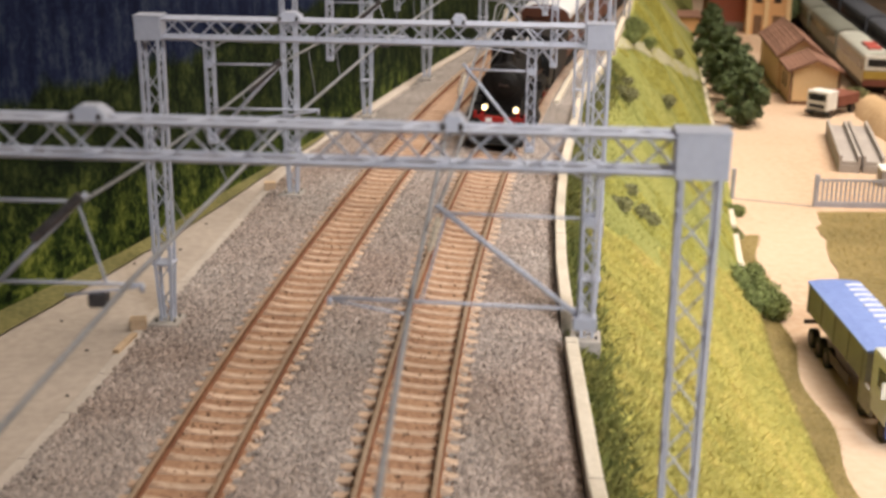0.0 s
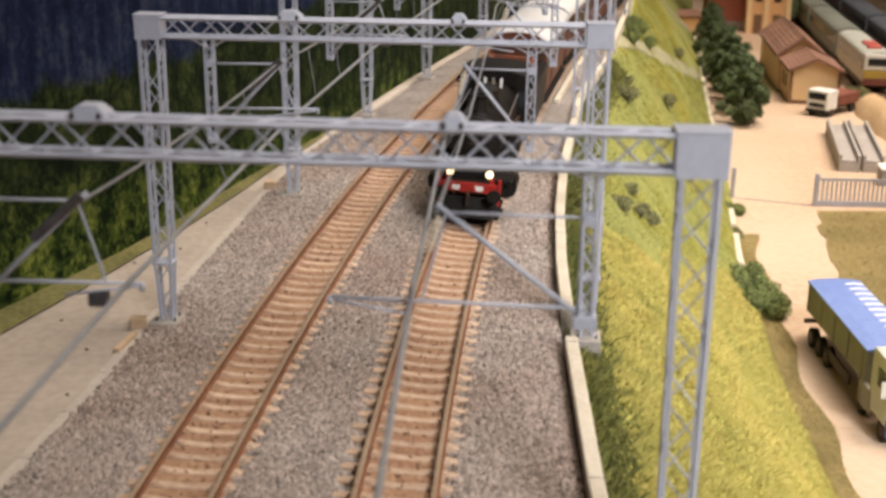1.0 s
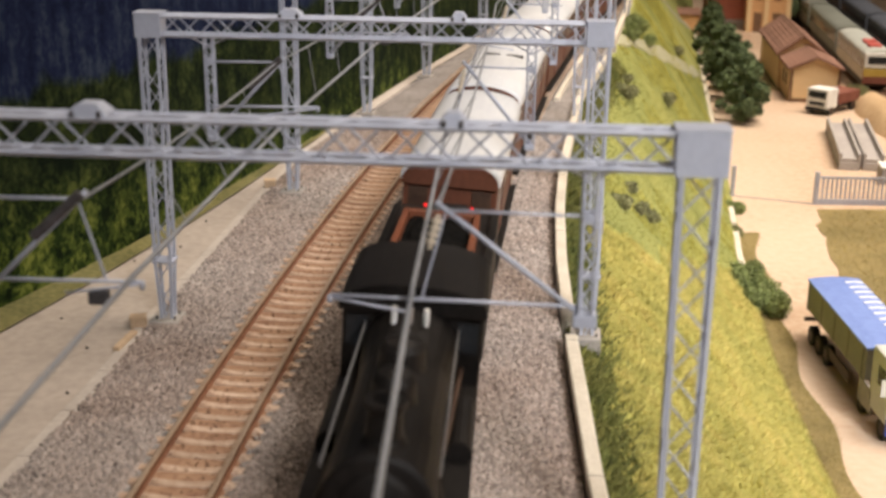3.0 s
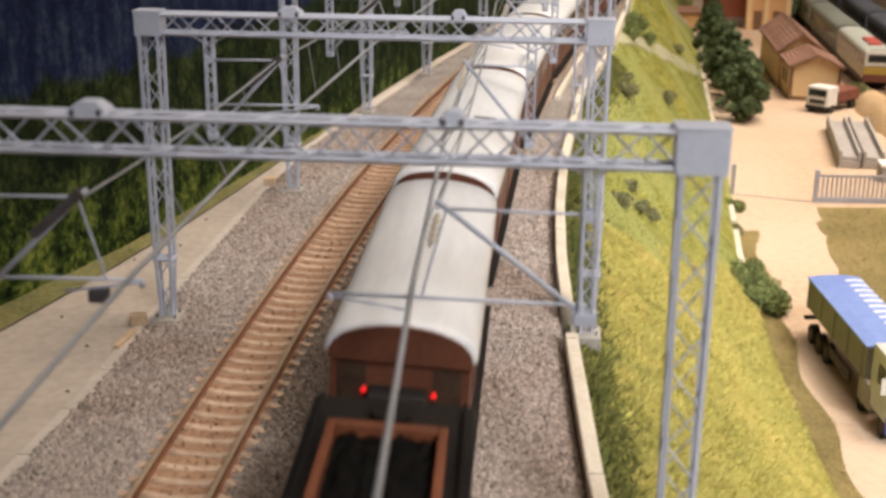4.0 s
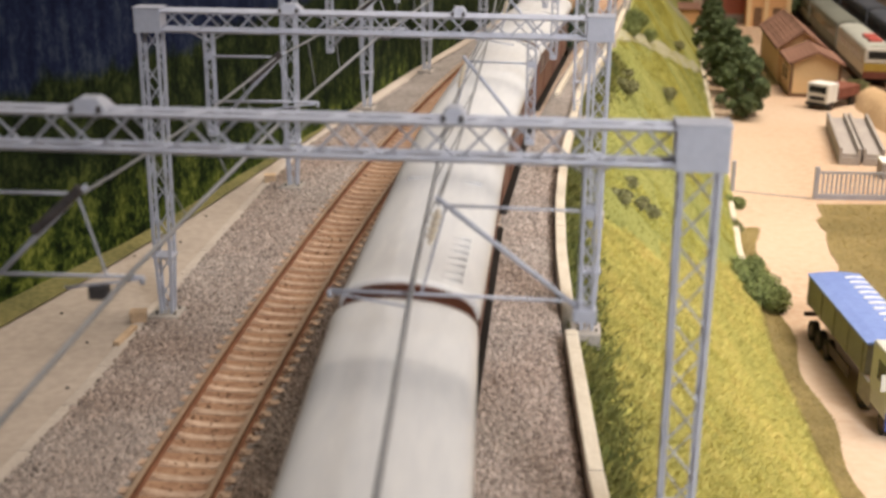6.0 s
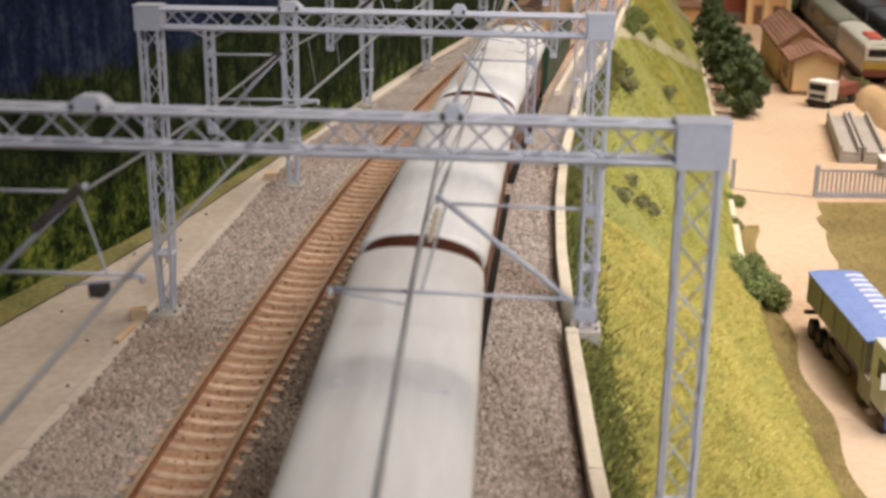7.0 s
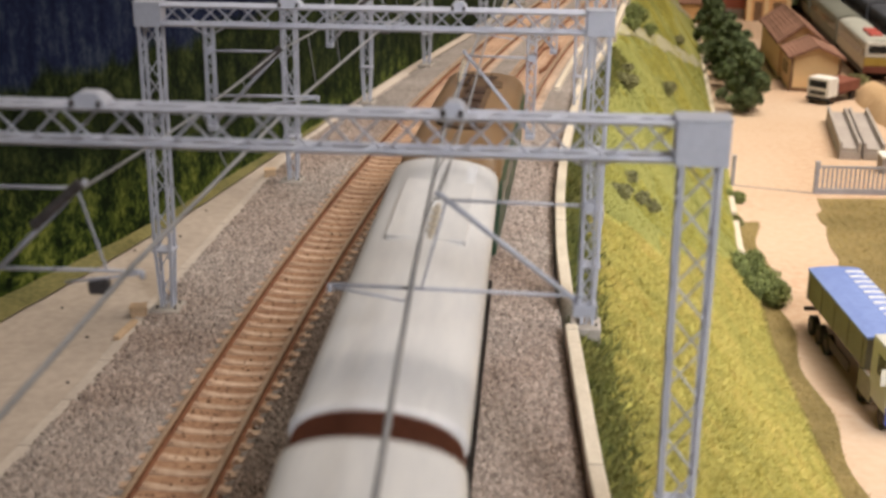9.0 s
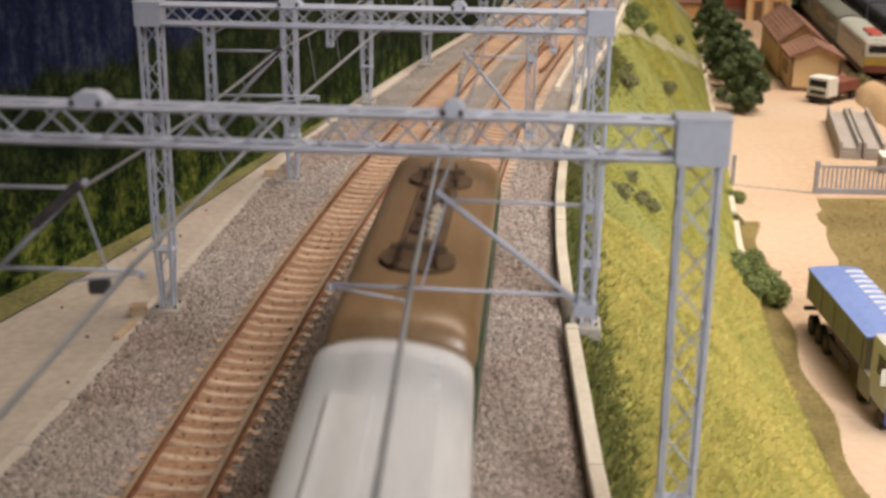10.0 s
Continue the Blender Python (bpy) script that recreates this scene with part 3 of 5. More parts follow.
def build_coach(length, kind):
    c = thing("passenger_coach", label=COACH_LABELS[kind], category="railway coach", group="coaches of the train")
    L = length
    body = part("body", B(-1.26, 1.26, 0.55, L - 0.55, 1.0, 3.28, bev=0.05), BROWN, c, "chestnut-brown coach body")
    # doors and windows along both sides
    n = int((L - 1.6) / 1.35)
    step = (L - 1.6) / n
    for sx in (-1, 1):
        for k in range(n):
            y = 0.8 + step * (k + 0.5)
            part("window", B(sx * 1.245 - 0.025, sx * 1.245 + 0.025, y - 0.34, y + 0.34, 2.15, 2.95, bev=0.01), GLASS, body, "dark glazed window")
            if k % 3 == 1:
                part("door", B(sx * 1.265 - 0.02, sx * 1.265 + 0.02, y + step / 2 - 0.3, y + step / 2 + 0.3, 1.1, 3.05, bev=0.01), BROWN, body)
        part("step_board", B(sx * 1.30 - 0.12, sx * 1.30 + 0.12, 0.8, L - 0.8, 0.70, 0.76, bev=0.01), BLACK, c)
    bm = bmesh.new()
    rings = []
    for y, w, z0, rise in ((0.45, 2.56, 3.24, 0.52), (0.48, 2.70, 3.24, 0.60), (0.7, 2.72, 3.24, 0.62), (L - 0.7, 2.72, 3.24, 0.62), (L - 0.48, 2.70, 3.24, 0.60), (L - 0.45, 2.56, 3.24, 0.52)):
        rings.append(roof_ring(w, z0, rise, y) + [(w / 2 - 0.04, y, 3.18), (-w / 2 + 0.04, y, 3.18)])
    loft(bm, rings)
    roof = part("roof", bm, ROOF, c, "pale grey curved roof", smooth=True)
    # rain strips, seams and roof fittings
    for sx in (-1, 1):
        part("rain_strip", B(sx * 1.25 - 0.02, sx * 1.25 + 0.02, 0.5, L - 0.5, 3.40, 3.45), ROOF, roof)
    if kind == 1:
        for y in (L * 0.43,):
            for sx in (-1, 1):
                part("roof_vent", B(sx * 0.45 - 0.33, sx * 0.45 + 0.33, y, y + 0.10, 3.78, 3.90, bev=0.02), VENTGREY, roof, "dark grey roof vent")
    if kind == 2:
        for sx in (-1, 1):
            part("roof_panel", B(sx * 0.48 - 0.36, sx * 0.48 + 0.36, L - 7.2, L - 2.7, 3.70, 3.875, bev=0.05), ROOF, roof, "raised flat roof panel")
        for k in range(5):
            part("roof_rib", B(0.15, 0.8, L - 1.0 - k * 0.36, L - 0.97 - k * 0.36, 3.70, 3.828, bev=0.01), ROOF, roof)
    if kind == 3:
        for k in range(7):
            part("roof_rib", B(0.15, 0.95, 0.9 + k * 0.42, 0.93 + k * 0.42, 3.68, 3.825, bev=0.01), ROOF, roof)
        part("roof_seam", B(-0.9, 0.9, L * 0.52, L * 0.52 + 0.04, 3.70, 3.845, bev=0.01), ROOF, roof)
    # ends: gangway, end doors, tail light
    for y, s in ((0.55, -1), (L - 0.55, 1)):
        part("gangway", B(-0.52, 0.52, min(y, y + s * 0.5), max(y, y + s * 0.5), 1.15, 2.62, bev=0.05), SOOT, c, "dark folded gangway")
        for x in (-0.85, 0.85):
            part("end_panel", B(x - 0.26, x + 0.26, y + (s * 0.01 if s > 0 else -0.03), y + (0.03 if s > 0 else -0.01), 1.3, 3.0, bev=0.008), DKBROWN, c)
        if kind == 0 and L < 12 and s < 0:
            for x in (-0.78, 0.78):
                part("end_lamp", rod(bmesh.new(), (x * 0.8, y - 0.02, 2.52), (x * 0.8, y - 0.10, 2.52), 0.045, 12), REDLAMP, c, "small lit red lamp")
        buffers(c, y, s)
        ya, yb = (0.40, 0.448) if s < 0 else (L - 0.448, L - 0.40)
        part("end_arch", loft(bmesh.new(), [roof_ring(2.58, 3.1, 0.70, yy) for yy in (ya, yb)]), BROWN, c, "chestnut-brown arched coach end")
    part("underframe", B(-1.2, 1.2, 0.45, L - 0.45, 0.80, 0.996, bev=0.03), BLACK, c)
    for y in (2.0, L - 2.0):
        part("bogie", B(-0.98, 0.98, y - 1.35, y + 1.35, 0.42, 0.72, bev=0.05), BLACK, c)
        for dy in (-0.9, 0.9):
            for sx in (-0.7525, 0.7525):
                wheel("wheel", c, sx, y + dy, 0.43, RUST)
    return c


def build_loco():
    c = thing("steam_locomotive", label="black steam locomotive with lit headlamps and a red buffer beam", category="locomotive", group="engines of the train")
    part("frame", B(-1.1, 1.1, 0.55, 10.1, 0.92, 1.22, bev=0.03), BLACK, c)
    for sx in (-1, 1):
        rb = bmesh.new()
        loft(rb, [[(sx * 0.72, y, z), (sx * 1.36, y, z), (sx * 1.36, y, z + 0.09), (sx * 0.72, y, z + 0.09)] for y, z in ((0.75, 1.30), (1.6, 1.36), (2.0, 1.72), (7.5, 1.72))])
        part("running_board", rb, BLACK, c)
        part("cylinder", rod(bmesh.new(), (sx * 1.10, 1.55, 0.98), (sx * 1.10, 2.75, 0.98), 0.40, 20), BLACK, c)
        part("valve_chest", B(sx * 1.10 - 0.28, sx * 1.10 + 0.28, 1.6, 2.7, 1.25, 1.62, bev=0.08), BLACK, c)
        for y in (3.9, 5.5, 7.1):
            wheel("driving_wheel", c, sx * 0.7525, y, 0.78, BLACK, 12)
        wheel("leading_wheel", c, sx * 0.7525, 1.35, 0.43, BLACK, 8)
        part("coupling_rod", B(sx * 0.93 - 0.04, sx * 0.93 + 0.04, 3.8, 7.2, 0.50, 0.64, bev=0.02), STEELROD, c, "bright coupling rod")
        part("handrail", rod(bmesh.new(), (sx * 0.90, 1.7, 2.95), (sx * 0.90, 7.5, 2.95), 0.028, 6), STEELROD, c, "thin bright handrail")
        part("feed_pipe", rod(bmesh.new(), (sx * 0.86, 3.4, 2.4), (sx * 1.0, 7.6, 2.1), 0.06, 8), DKBROWN if sx > 0 else BLACK, c)
        part("steam_pipe", rod(bmesh.new(), (sx * 0.72, 2.2, 2.6), (sx * 1.05, 2.2, 1.6), 0.16, 10), BLACK, c)
        part("air_tank", rod(bmesh.new(), (sx * 1.12, 4.3, 1.98), (sx * 1.12, 6.2, 1.98), 0.22, 14), BLACK, c)
        # deflector-like side tanks ahead of the cab
        hl = part("headlamp", rod(bmesh.new(), (sx * 0.64, 0.52, 1.62), (sx * 0.64, 0.80, 1.62), 0.15, 16), BLACK, c)
        part("lens", rod(bmesh.new(), (sx * 0.64, 0.48, 1.62), (sx * 0.64, 0.53, 1.62), 0.115, 16), LAMP, hl, "lit warm white lamp glass")
        part("lamp_bracket", B(sx * 0.72 - 0.07, sx * 0.72 + 0.07, 0.58, 0.72, 1.22, 1.50), RED, c)
        part("front_step", B(sx * 1.0 - 0.16, sx * 1.0 + 0.16, 0.55, 0.9, 0.35, 0.42), BLACK, c)
        part("guard_iron", B(sx * 0.78 - 0.1, sx * 0.78 + 0.1, 0.62, 0.68, 0.12, 0.95), BLACK, c)
    bm = bmesh.new()
    rings = []
    for y, r in ((1.42, 0.55), (1.46, 0.80), (1.5, 0.88), (2.9, 0.88), (2.92, 0.83), (5.8, 0.83), (7.4, 0.95), (7.6, 0.95)):
        rings.append([(r * math.cos(math.tau * k / 28), y, 2.42 + r * math.sin(math.tau * k / 28)) for k in range(28)])
    loft(bm, rings)
    part("boiler", bm, BLACK, c)
    bm = bmesh.new()
    loft(bm, [[(r * math.cos(math.tau * k / 24), y, 2.42 + r * math.sin(math.tau * k / 24)) for k in range(24)] for y, r in ((1.43, 0.62), (1.36, 0.55), (1.28, 0.30), (1.26, 0.06))])
    door = part("smokebox_door", bm, BLACK, c)
    part("door_handle", rod(bmesh.new(), (-0.2, 1.24, 2.42), (0.2, 1.24, 2.42), 0.03, 6), DKBROWN, door)
    part("boiler_saddle", B(-0.75, 0.75, 1.5, 2.8, 1.2, 1.9, bev=0.05), BLACK, c)
    part("firebox", B(-0.85, 0.85, 5.9, 7.6, 1.2, 2.4, bev=0.1), BLACK, c)
    bm = bmesh.new()
    loft(bm, [[(r * math.cos(math.tau * k / 20), 2.1 + r * math.sin(math.tau * k / 20), z) for k in range(20)] for z, r in ((3.15, 0.42), (3.35, 0.30), (3.75, 0.27), (3.85, 0.34), (3.92, 0.34), (3.92, 0.22), (3.6, 0.2))])
    part("chimney", bm, BLACK, c)
    for y, r, hgt in ((3.7, 0.38, 3.72), (5.1, 0.42, 3.70)):
        bm = bmesh.new()
        loft(bm, [[(q * r * math.cos(math.tau * k / 20), y + q * r * math.sin(math.tau * k / 20), 3.1 + (hgt - 3.1) * u) for k in range(20)] for u, q in ((0, 1.08), (0.3, 1.0), (0.7, 0.96), (0.9, 0.75), (1.0, 0.3))])
        part("dome", bm, BLACK, c)
    part("sand_pipe", rod(bmesh.new(), (0.35, 5.0, 3.3), (1.0, 5.2, 1.8), 0.04, 6), BLACK, c)
    for x in (-0.3, 0.0, 0.3):
        part("safety_valve", rod(bmesh.new(), (x, 6.7, 3.3), (x, 6.7, 3.62), 0.06, 8), WHITE if x else STEELROD, c, "pale safety valve")
    # cab with open rear, windows in front and at the sides
    cab = part("cab", B(-1.36, 1.36, 7.6, 9.7, 1.25, 3.30, bev=0.05), BLACK, c)
    bm = bmesh.new()
    loft(bm, [roof_ring(2.86, 3.28, 0.52, y) + [(1.40, y, 3.22), (-1.40, y, 3.22)] for y in (7.42, 7.48, 10.15, 10.2)])
    part("cab_roof", bm, BLACK, cab)
    for sx in (-1, 1):
        part("front_window", B(sx * 1.08 - 0.2, sx * 1.08 + 0.2, 7.575, 7.60, 2.45, 3.05, bev=0.005), GLASS, cab, "dark glass")
        part("side_window", B(sx * 1.362 - 0.01, sx * 1.362 + 0.01, 8.2, 9.1, 2.35, 3.0, bev=0.004), GLASS, cab, "dark glass")
    bb = part("buffer_beam", B(-0.92, 0.92, 0.42, 0.55, 1.0, 1.30, bev=0.02), RED, c, "bright red buffer beam")
    for x in (-0.42, 0.34):
        part("number_bar", B(x - 0.13, x + 0.13, 0.405, 0.418, 1.06, 1.22), WHITE, bb, "white painted bar")
    for x in (-1.0, 1.0):
        part("red_bracket", B(x - 0.05, x + 0.05, 0.46, 0.60, 0.62, 1.45), RED, bb)
    buffers(c, 0.42, -1)
    bm = bmesh.new()
    loft(bm, [[(-1.05 * q, y, 0.16), (1.05 * q, y, 0.16), (1.15 * q, y + 0.2, 0.82), (-1.15 * q, y + 0.2, 0.82)] for y, q in ((0.32, 1.0), (0.42, 1.0))])
    part("snow_plough", bm, BLACK, c)
    bm = bmesh.new()
    rod(bm, (0, 0.42, 1.0), (0, 0.2, 0.95), 0.05, 8)
    rod(bm, (0, 0.22, 0.95), (0, 0.22, 0.6), 0.04, 8)
    part("coupling", bm, DKBROWN, c)
    return c


def build_tender():
    c = thing("tender", label="black coal tender with a red-brown rimmed coal bunker", category="tender", group="engines of the train")
    part("body", B(-1.38, 1.38, 0.15, 5.95, 0.95, 2.72, bev=0.06), BLACK, c)
    # bunker: four walls with coal inside
    for x0, x1, y0, y1 in ((-0.95, -0.80, 0.7, 4.2), (0.80, 0.95, 0.7, 4.2), (-0.80, 0.80, 0.7, 0.88), (-0.80, 0.80, 4.02, 4.2)):
        part("bunker_wall", B(x0, x1, y0, y1, 2.70, 3.15, bev=0.03), COPPER, c, "red-brown bunker rim")
    n = 16
    rng = random.Random(8)
    bm = bmesh.new()
    vs = [[bm.verts.new((-0.8 + 1.6 * i / n, 0.88 + 3.14 * j / n, 2.82 + rng.uniform(0, 0.14) + 0.12 * math.sin(math.pi * i / n))) for i in range(n + 1)] for j in range(n + 1)]
    for j in range(n):
        for i in range(n):
            bm.faces.new((vs[j][i], vs[j][i + 1], vs[j + 1][i + 1], vs[j + 1][i]))
    part("coal", bm, COAL, c, "lump coal, blackened for deep bunker shade")
    for x in (-1.2, 1.2):
        part("side_rail", rod(bmesh.new(), (x, 0.5, 2.86), (x, 5.7, 2.86), 0.04, 6), BLACK, c)
    part("water_hatch", rod(bmesh.new(), (0, 5.1, 2.72), (0, 5.1, 2.92), 0.35, 18), BLACK, c)
    for x in (-0.78, 0.78):
        part("lamp_iron", B(x - 0.05, x + 0.05, 5.93, 5.99, 1.4, 1.75), BLACK, c)
    part("underframe", B(-1.2, 1.2, 0.3, 5.9, 0.62, 0.946, bev=0.02), BLACK, c)
    for y in (1.1, 3.0, 4.9):
        for sx in (-0.7525, 0.7525):
            wheel("wheel", c, sx, y, 0.46, BLACK, 8)
    buffers(c, 5.9, 1)
    return c


def build_electric():
    c = thing("electric_locomotive", label="tan-brown and green electric locomotive with lowered dark pantographs", category="locomotive", group="engines of the train")
    L = 12.6
    body = part("body", B(-1.41, 1.41, 0.50, L - 0.50, 1.0, 3.10, bev=0.08), DGREEN, c, "dark green lower body")
    bm = bmesh.new()
    rings = []
    for y, w, z0, rise in ((0.42, 2.50, 2.95, 0.30), (0.50, 2.66, 2.95, 0.62), (0.75, 2.72, 2.95, 0.84), (1.3, 2.72, 2.95, 0.92), (L - 1.3, 2.72, 2.95, 0.92), (L - 0.75, 2.72, 2.95, 0.84), (L - 0.5, 2.66, 2.95, 0.62), (L - 0.42, 2.5, 2.95, 0.3)):
        rings.append([(-w / 2 * math.copysign(abs(math.cos(math.pi * i / 20)) ** 0.55, math.cos(math.pi * i / 20)), y, z0 + rise * math.sin(math.pi * i / 20) ** 0.55) for i in range(21)] + [(w / 2 - 0.02, y, 2.9), (-w / 2 + 0.02, y, 2.9)])
    loft(bm, rings)
    roof = part("roof", bm, OCHRE, c, "glossy tan-brown roof", smooth=True)
    part("roof_walkway", B(-0.45, 0.45, 4.3, L - 4.3, 3.86, 3.95, bev=0.03), MIDBROWN, roof, "brown roof walkway")
    for y in (3.4, L - 3.4):
        pan = part("pantograph_base", rod(bmesh.new(), (0, y, 3.84), (0, y, 3.96), 0.74, 26), MIDBROWN, roof, "brown round pantograph base")
        bm = bmesh.new()
        for sx in (-0.42, 0.42):
            rod(bm, (sx, y - 0.7, 4.02), (sx * 0.7, y + 0.7, 4.12), 0.03, 6)
            rod(bm, (sx, y + 0.7, 4.02), (sx * 0.7, y - 0.7, 4.12), 0.03, 6)
        rod(bm, (-0.55, y - 0.1, 4.14), (0.55, y - 0.1, 4.14), 0.025, 6)
        rod(bm, (-0.55, y + 0.1, 4.14), (0.55, y + 0.1, 4.14), 0.025, 6)
        part("pantograph", bm, DKBROWN, roof, "folded dark pantograph")
    for y in (4.8, 6.0, 7.2):
        part("roof_box", B(-0.3, 0.3, y, y + 0.8, 3.95, 4.06, bev=0.03), DKBROWN, roof)
    for sx in (-1, 1):
        for k in range(6):
            y = 1.5 + k * 1.74
            part("window", B(sx * 1.40 - 0.012, sx * 1.40 + 0.012, y, y + 0.8, 2.1, 2.75, bev=0.004), GLASS, body, "dark glass")
        part("handrail", rod(bmesh.new(), (sx * 1.34, 1.0, 3.25), (sx * 1.34, L - 1.0, 3.25), 0.03, 6), DGREEN, roof)
    for y, s in ((0.55, -1), (L - 0.55, 1)):
        for x in (-0.6, 0.6):
            part("windscreen", B(x - 0.36, x + 0.36, y - 0.015, y + 0.015, 2.15, 2.8, bev=0.004), GLASS, body, "dark glass")
        buffers(c, y, s)
    part("underframe", B(-1.25, 1.25, 0.6, L - 0.6, 0.5, 0.996, bev=0.04), BLACK, c)
    for y in (1.9, 3.7, 5.4, 7.2, 8.9, 10.7):
        for sx in (-0.7525, 0.7525):
            wheel("wheel", c, sx, y, 0.55, BLACK, 10)
    return c


COACH_LABELS = ["chestnut-brown coach with plain pale grey roof", "chestnut-brown coach with pale grey roof and dark roof vents",
                "chestnut-brown coach with pale grey roof and raised roof panels", "chestnut-brown coach with pale grey roof and low roof ribs"]
VEHICLES = [(build_loco(), 31.9, 10.4), (build_tender(), 42.5, 6.2)]
for s0, ln, kind in ((48.7, 10.65, 0), (59.35, 15.75, 1), (75.1, 15.1, 3), (90.2, 15.6, 0), (105.8, 15.6, 2)):
    VEHICLES.append((build_coach(ln, kind), s0, ln))
VEHICLES.append((build_electric(), 121.4, 12.6))


# ---- vegetation ----
LEAF = mat("dark leaf flock", (0.075, 0.11, 0.055), (0.165, 0.21, 0.10), 0.9, s1=0.8, s2=5, bump=0, rnd=0.5, island=True)
BUSHLEAF = mat("green bush flock", (0.12, 0.155, 0.05), (0.25, 0.285, 0.105), 0.9, s1=0.8, s2=5, bump=0, rnd=0.45, island=True)
DRYLEAF = mat("grey-olive bush flock", (0.16, 0.165, 0.075), (0.28, 0.27, 0.13), 0.9, s1=0.8, s2=5, bump=0, rnd=0.4, island=True)
BARK = mat("bark", (0.06, 0.04, 0.025), (0.12, 0.08, 0.05), 0.95, s1=2, s2=10, bump=0.5)
BLADE = mat("static grass", (0.37, 0.35, 0.10), (0.58, 0.48, 0.155), 0.9, s1=0.25, s2=1.6, bump=0, rnd=0.16, island=True, c3=(0.48, 0.435, 0.125))
GREENBLADE = mat("green static grass", (0.22, 0.245, 0.07), (0.35, 0.345, 0.105), 0.9, s1=0.18, s2=1.2, bump=0, rnd=0.14, island=True, c3=(0.285, 0.30, 0.085))
TUFTBLADE = mat("yellow-green grass tufts", (0.34, 0.33, 0.08), (0.50, 0.45, 0.11), 0.9, s1=0.25, s2=1.6, bump=0, rnd=0.2, island=True)
DARKBLADE = mat("dark verge grass", (0.07, 0.09, 0.02), (0.20, 0.19, 0.05), 0.9, s1=0.4, s2=2, bump=0, rnd=0.4, island=True)
OLIVEBLADE = mat("olive dry grass", (0.20, 0.16, 0.05), (0.36, 0.28, 0.10), 0.9, s1=0.3, s2=2, bump=0, rnd=0.3, island=True)


def leaf_cloud(centres, radii, per, size, seed, flat=0.85):
    """Many small bent leaf cards filling overlapping clumps; returns vertices and faces."""
    rs = np.random.RandomState(seed)
    V, F = [], []
    for c, r in zip(centres, radii):
        k = int(per * r * r)
        d = rs.normal(size=(k, 3))
        d /= np.linalg.norm(d, axis=1)[:, None]
        p = np.array(c) + d * (r * rs.uniform(0.25, 1.0, (k, 1)) ** 0.6) * np.array([1, 1, flat])
        a = rs.normal(size=(k, 3))
        a /= np.linalg.norm(a, axis=1)[:, None]
        b = np.cross(a, d + rs.normal(scale=0.5, size=(k, 3)))
        b /= np.linalg.norm(b, axis=1)[:, None] + 1e-6
        sz = size * rs.uniform(0.6, 1.4, (k, 1))
        q = np.stack([p - a * sz, p + b * sz * 0.6 + d * sz * 0.3, p + a * sz, p - b * sz * 0.6 + d * sz * 0.3], 1)
        V.append(q.reshape(-1, 3))
    V = np.concatenate(V)
    F = np.arange(len(V)).reshape(-1, 4)
    return V, F


def build_tree(x, y, z, h, r, seed, lab):
    t = thing("tree", x, y, z, label=lab, category="tree", group="trees by the yard")
    rng = random.Random(seed)
    bm = bmesh.new()
    rod(bm, (0, 0, 0), (0.1, 0, h * 0.55), 0.22, 8, 0.12)
    for k in range(6):
        a = k * 1.05 + rng.uniform(0, 0.5)
        rod(bm, (0.05, 0, h * (0.3 + 0.04 * k)), (math.cos(a) * r * 0.6, math.sin(a) * r * 0.6, h * (0.5 + 0.06 * k)), 0.07, 6, 0.03)
    part("trunk", bm, BARK, t)
    cs, rr = [], []
    for k in range(46):
        a, u = rng.uniform(0, math.tau), rng.random() ** 0.8
        zz = h * (0.14 + 0.82 * u)
        q = r * (1.05 - 0.8 * u) * rng.uniform(0.3, 1.08)
        cs.append((math.cos(a) * q, math.sin(a) * q, zz))
        rr.append(r * rng.uniform(0.16, 0.36) * (1.1 - 0.45 * u))
    v, f = leaf_cloud(cs, rr, 420, 0.16, seed)
    soup("crown", v, f, LEAF, t)
    return t


def build_bush(name, x, y, z, r, seed, material, lab, n=7, squash=0.7):
    b = thing(name, x, y, z, label=lab, category="bush", group="bushes")
    rng = random.Random(seed)
    cs = [(rng.uniform(-0.6, 0.6) * r, rng.uniform(-0.6, 0.6) * r, r * squash * rng.uniform(0.2, 0.7)) for _ in range(n)]
    v, f = leaf_cloud(cs, [r * rng.uniform(0.4, 0.6) for _ in cs], 2600 / max(r, 0.6), 0.075, seed, squash)
    soup("foliage", v, f, material, b)
    bm = bmesh.new()
    for k in range(4):
        rod(bm, (0, 0, -0.2), (cs[k][0] * 0.7, cs[k][1] * 0.7, cs[k][2]), 0.05, 5, 0.02)
    part("stem", bm, BARK, b)
    return b


def blades(name, n, pick, size, material, seed, lab, lean=0.9):
    """Static grass: thin upright triangles on the slope."""
    rs = np.random.RandomState(seed)
    V = np.zeros((n, 3, 3))
    k = 0
    while k < n:
        x, y, ok = pick(rs)
        if not ok:
            continue
        z = slope_z(x, y) if x < foot_x(y) + 0.6 else YARD
        h = size * rs.uniform(0.5, 1.3)
        a = rs.uniform(0, math.tau)
        w = size * 0.22
        V[k] = ((x - math.cos(a) * w, y - math.sin(a) * w, z - 0.03), (x + math.cos(a) * w, y + math.sin(a) * w, z - 0.03),
                (x + rs.normal() * h * lean, y + rs.normal() * h * lean, z + h))
        k += 1
    ob = soup(name, V.reshape(-1, 3), np.arange(3 * n).reshape(-1, 3), material)
    return tagged(ob, lab, "grass", kind="stuff")


def patch(x, y):
    return noise.noise((x * 0.22, y * 0.16, 9.1)) + 0.5 * noise.noise((x * 0.7, y * 0.5, 2.1))


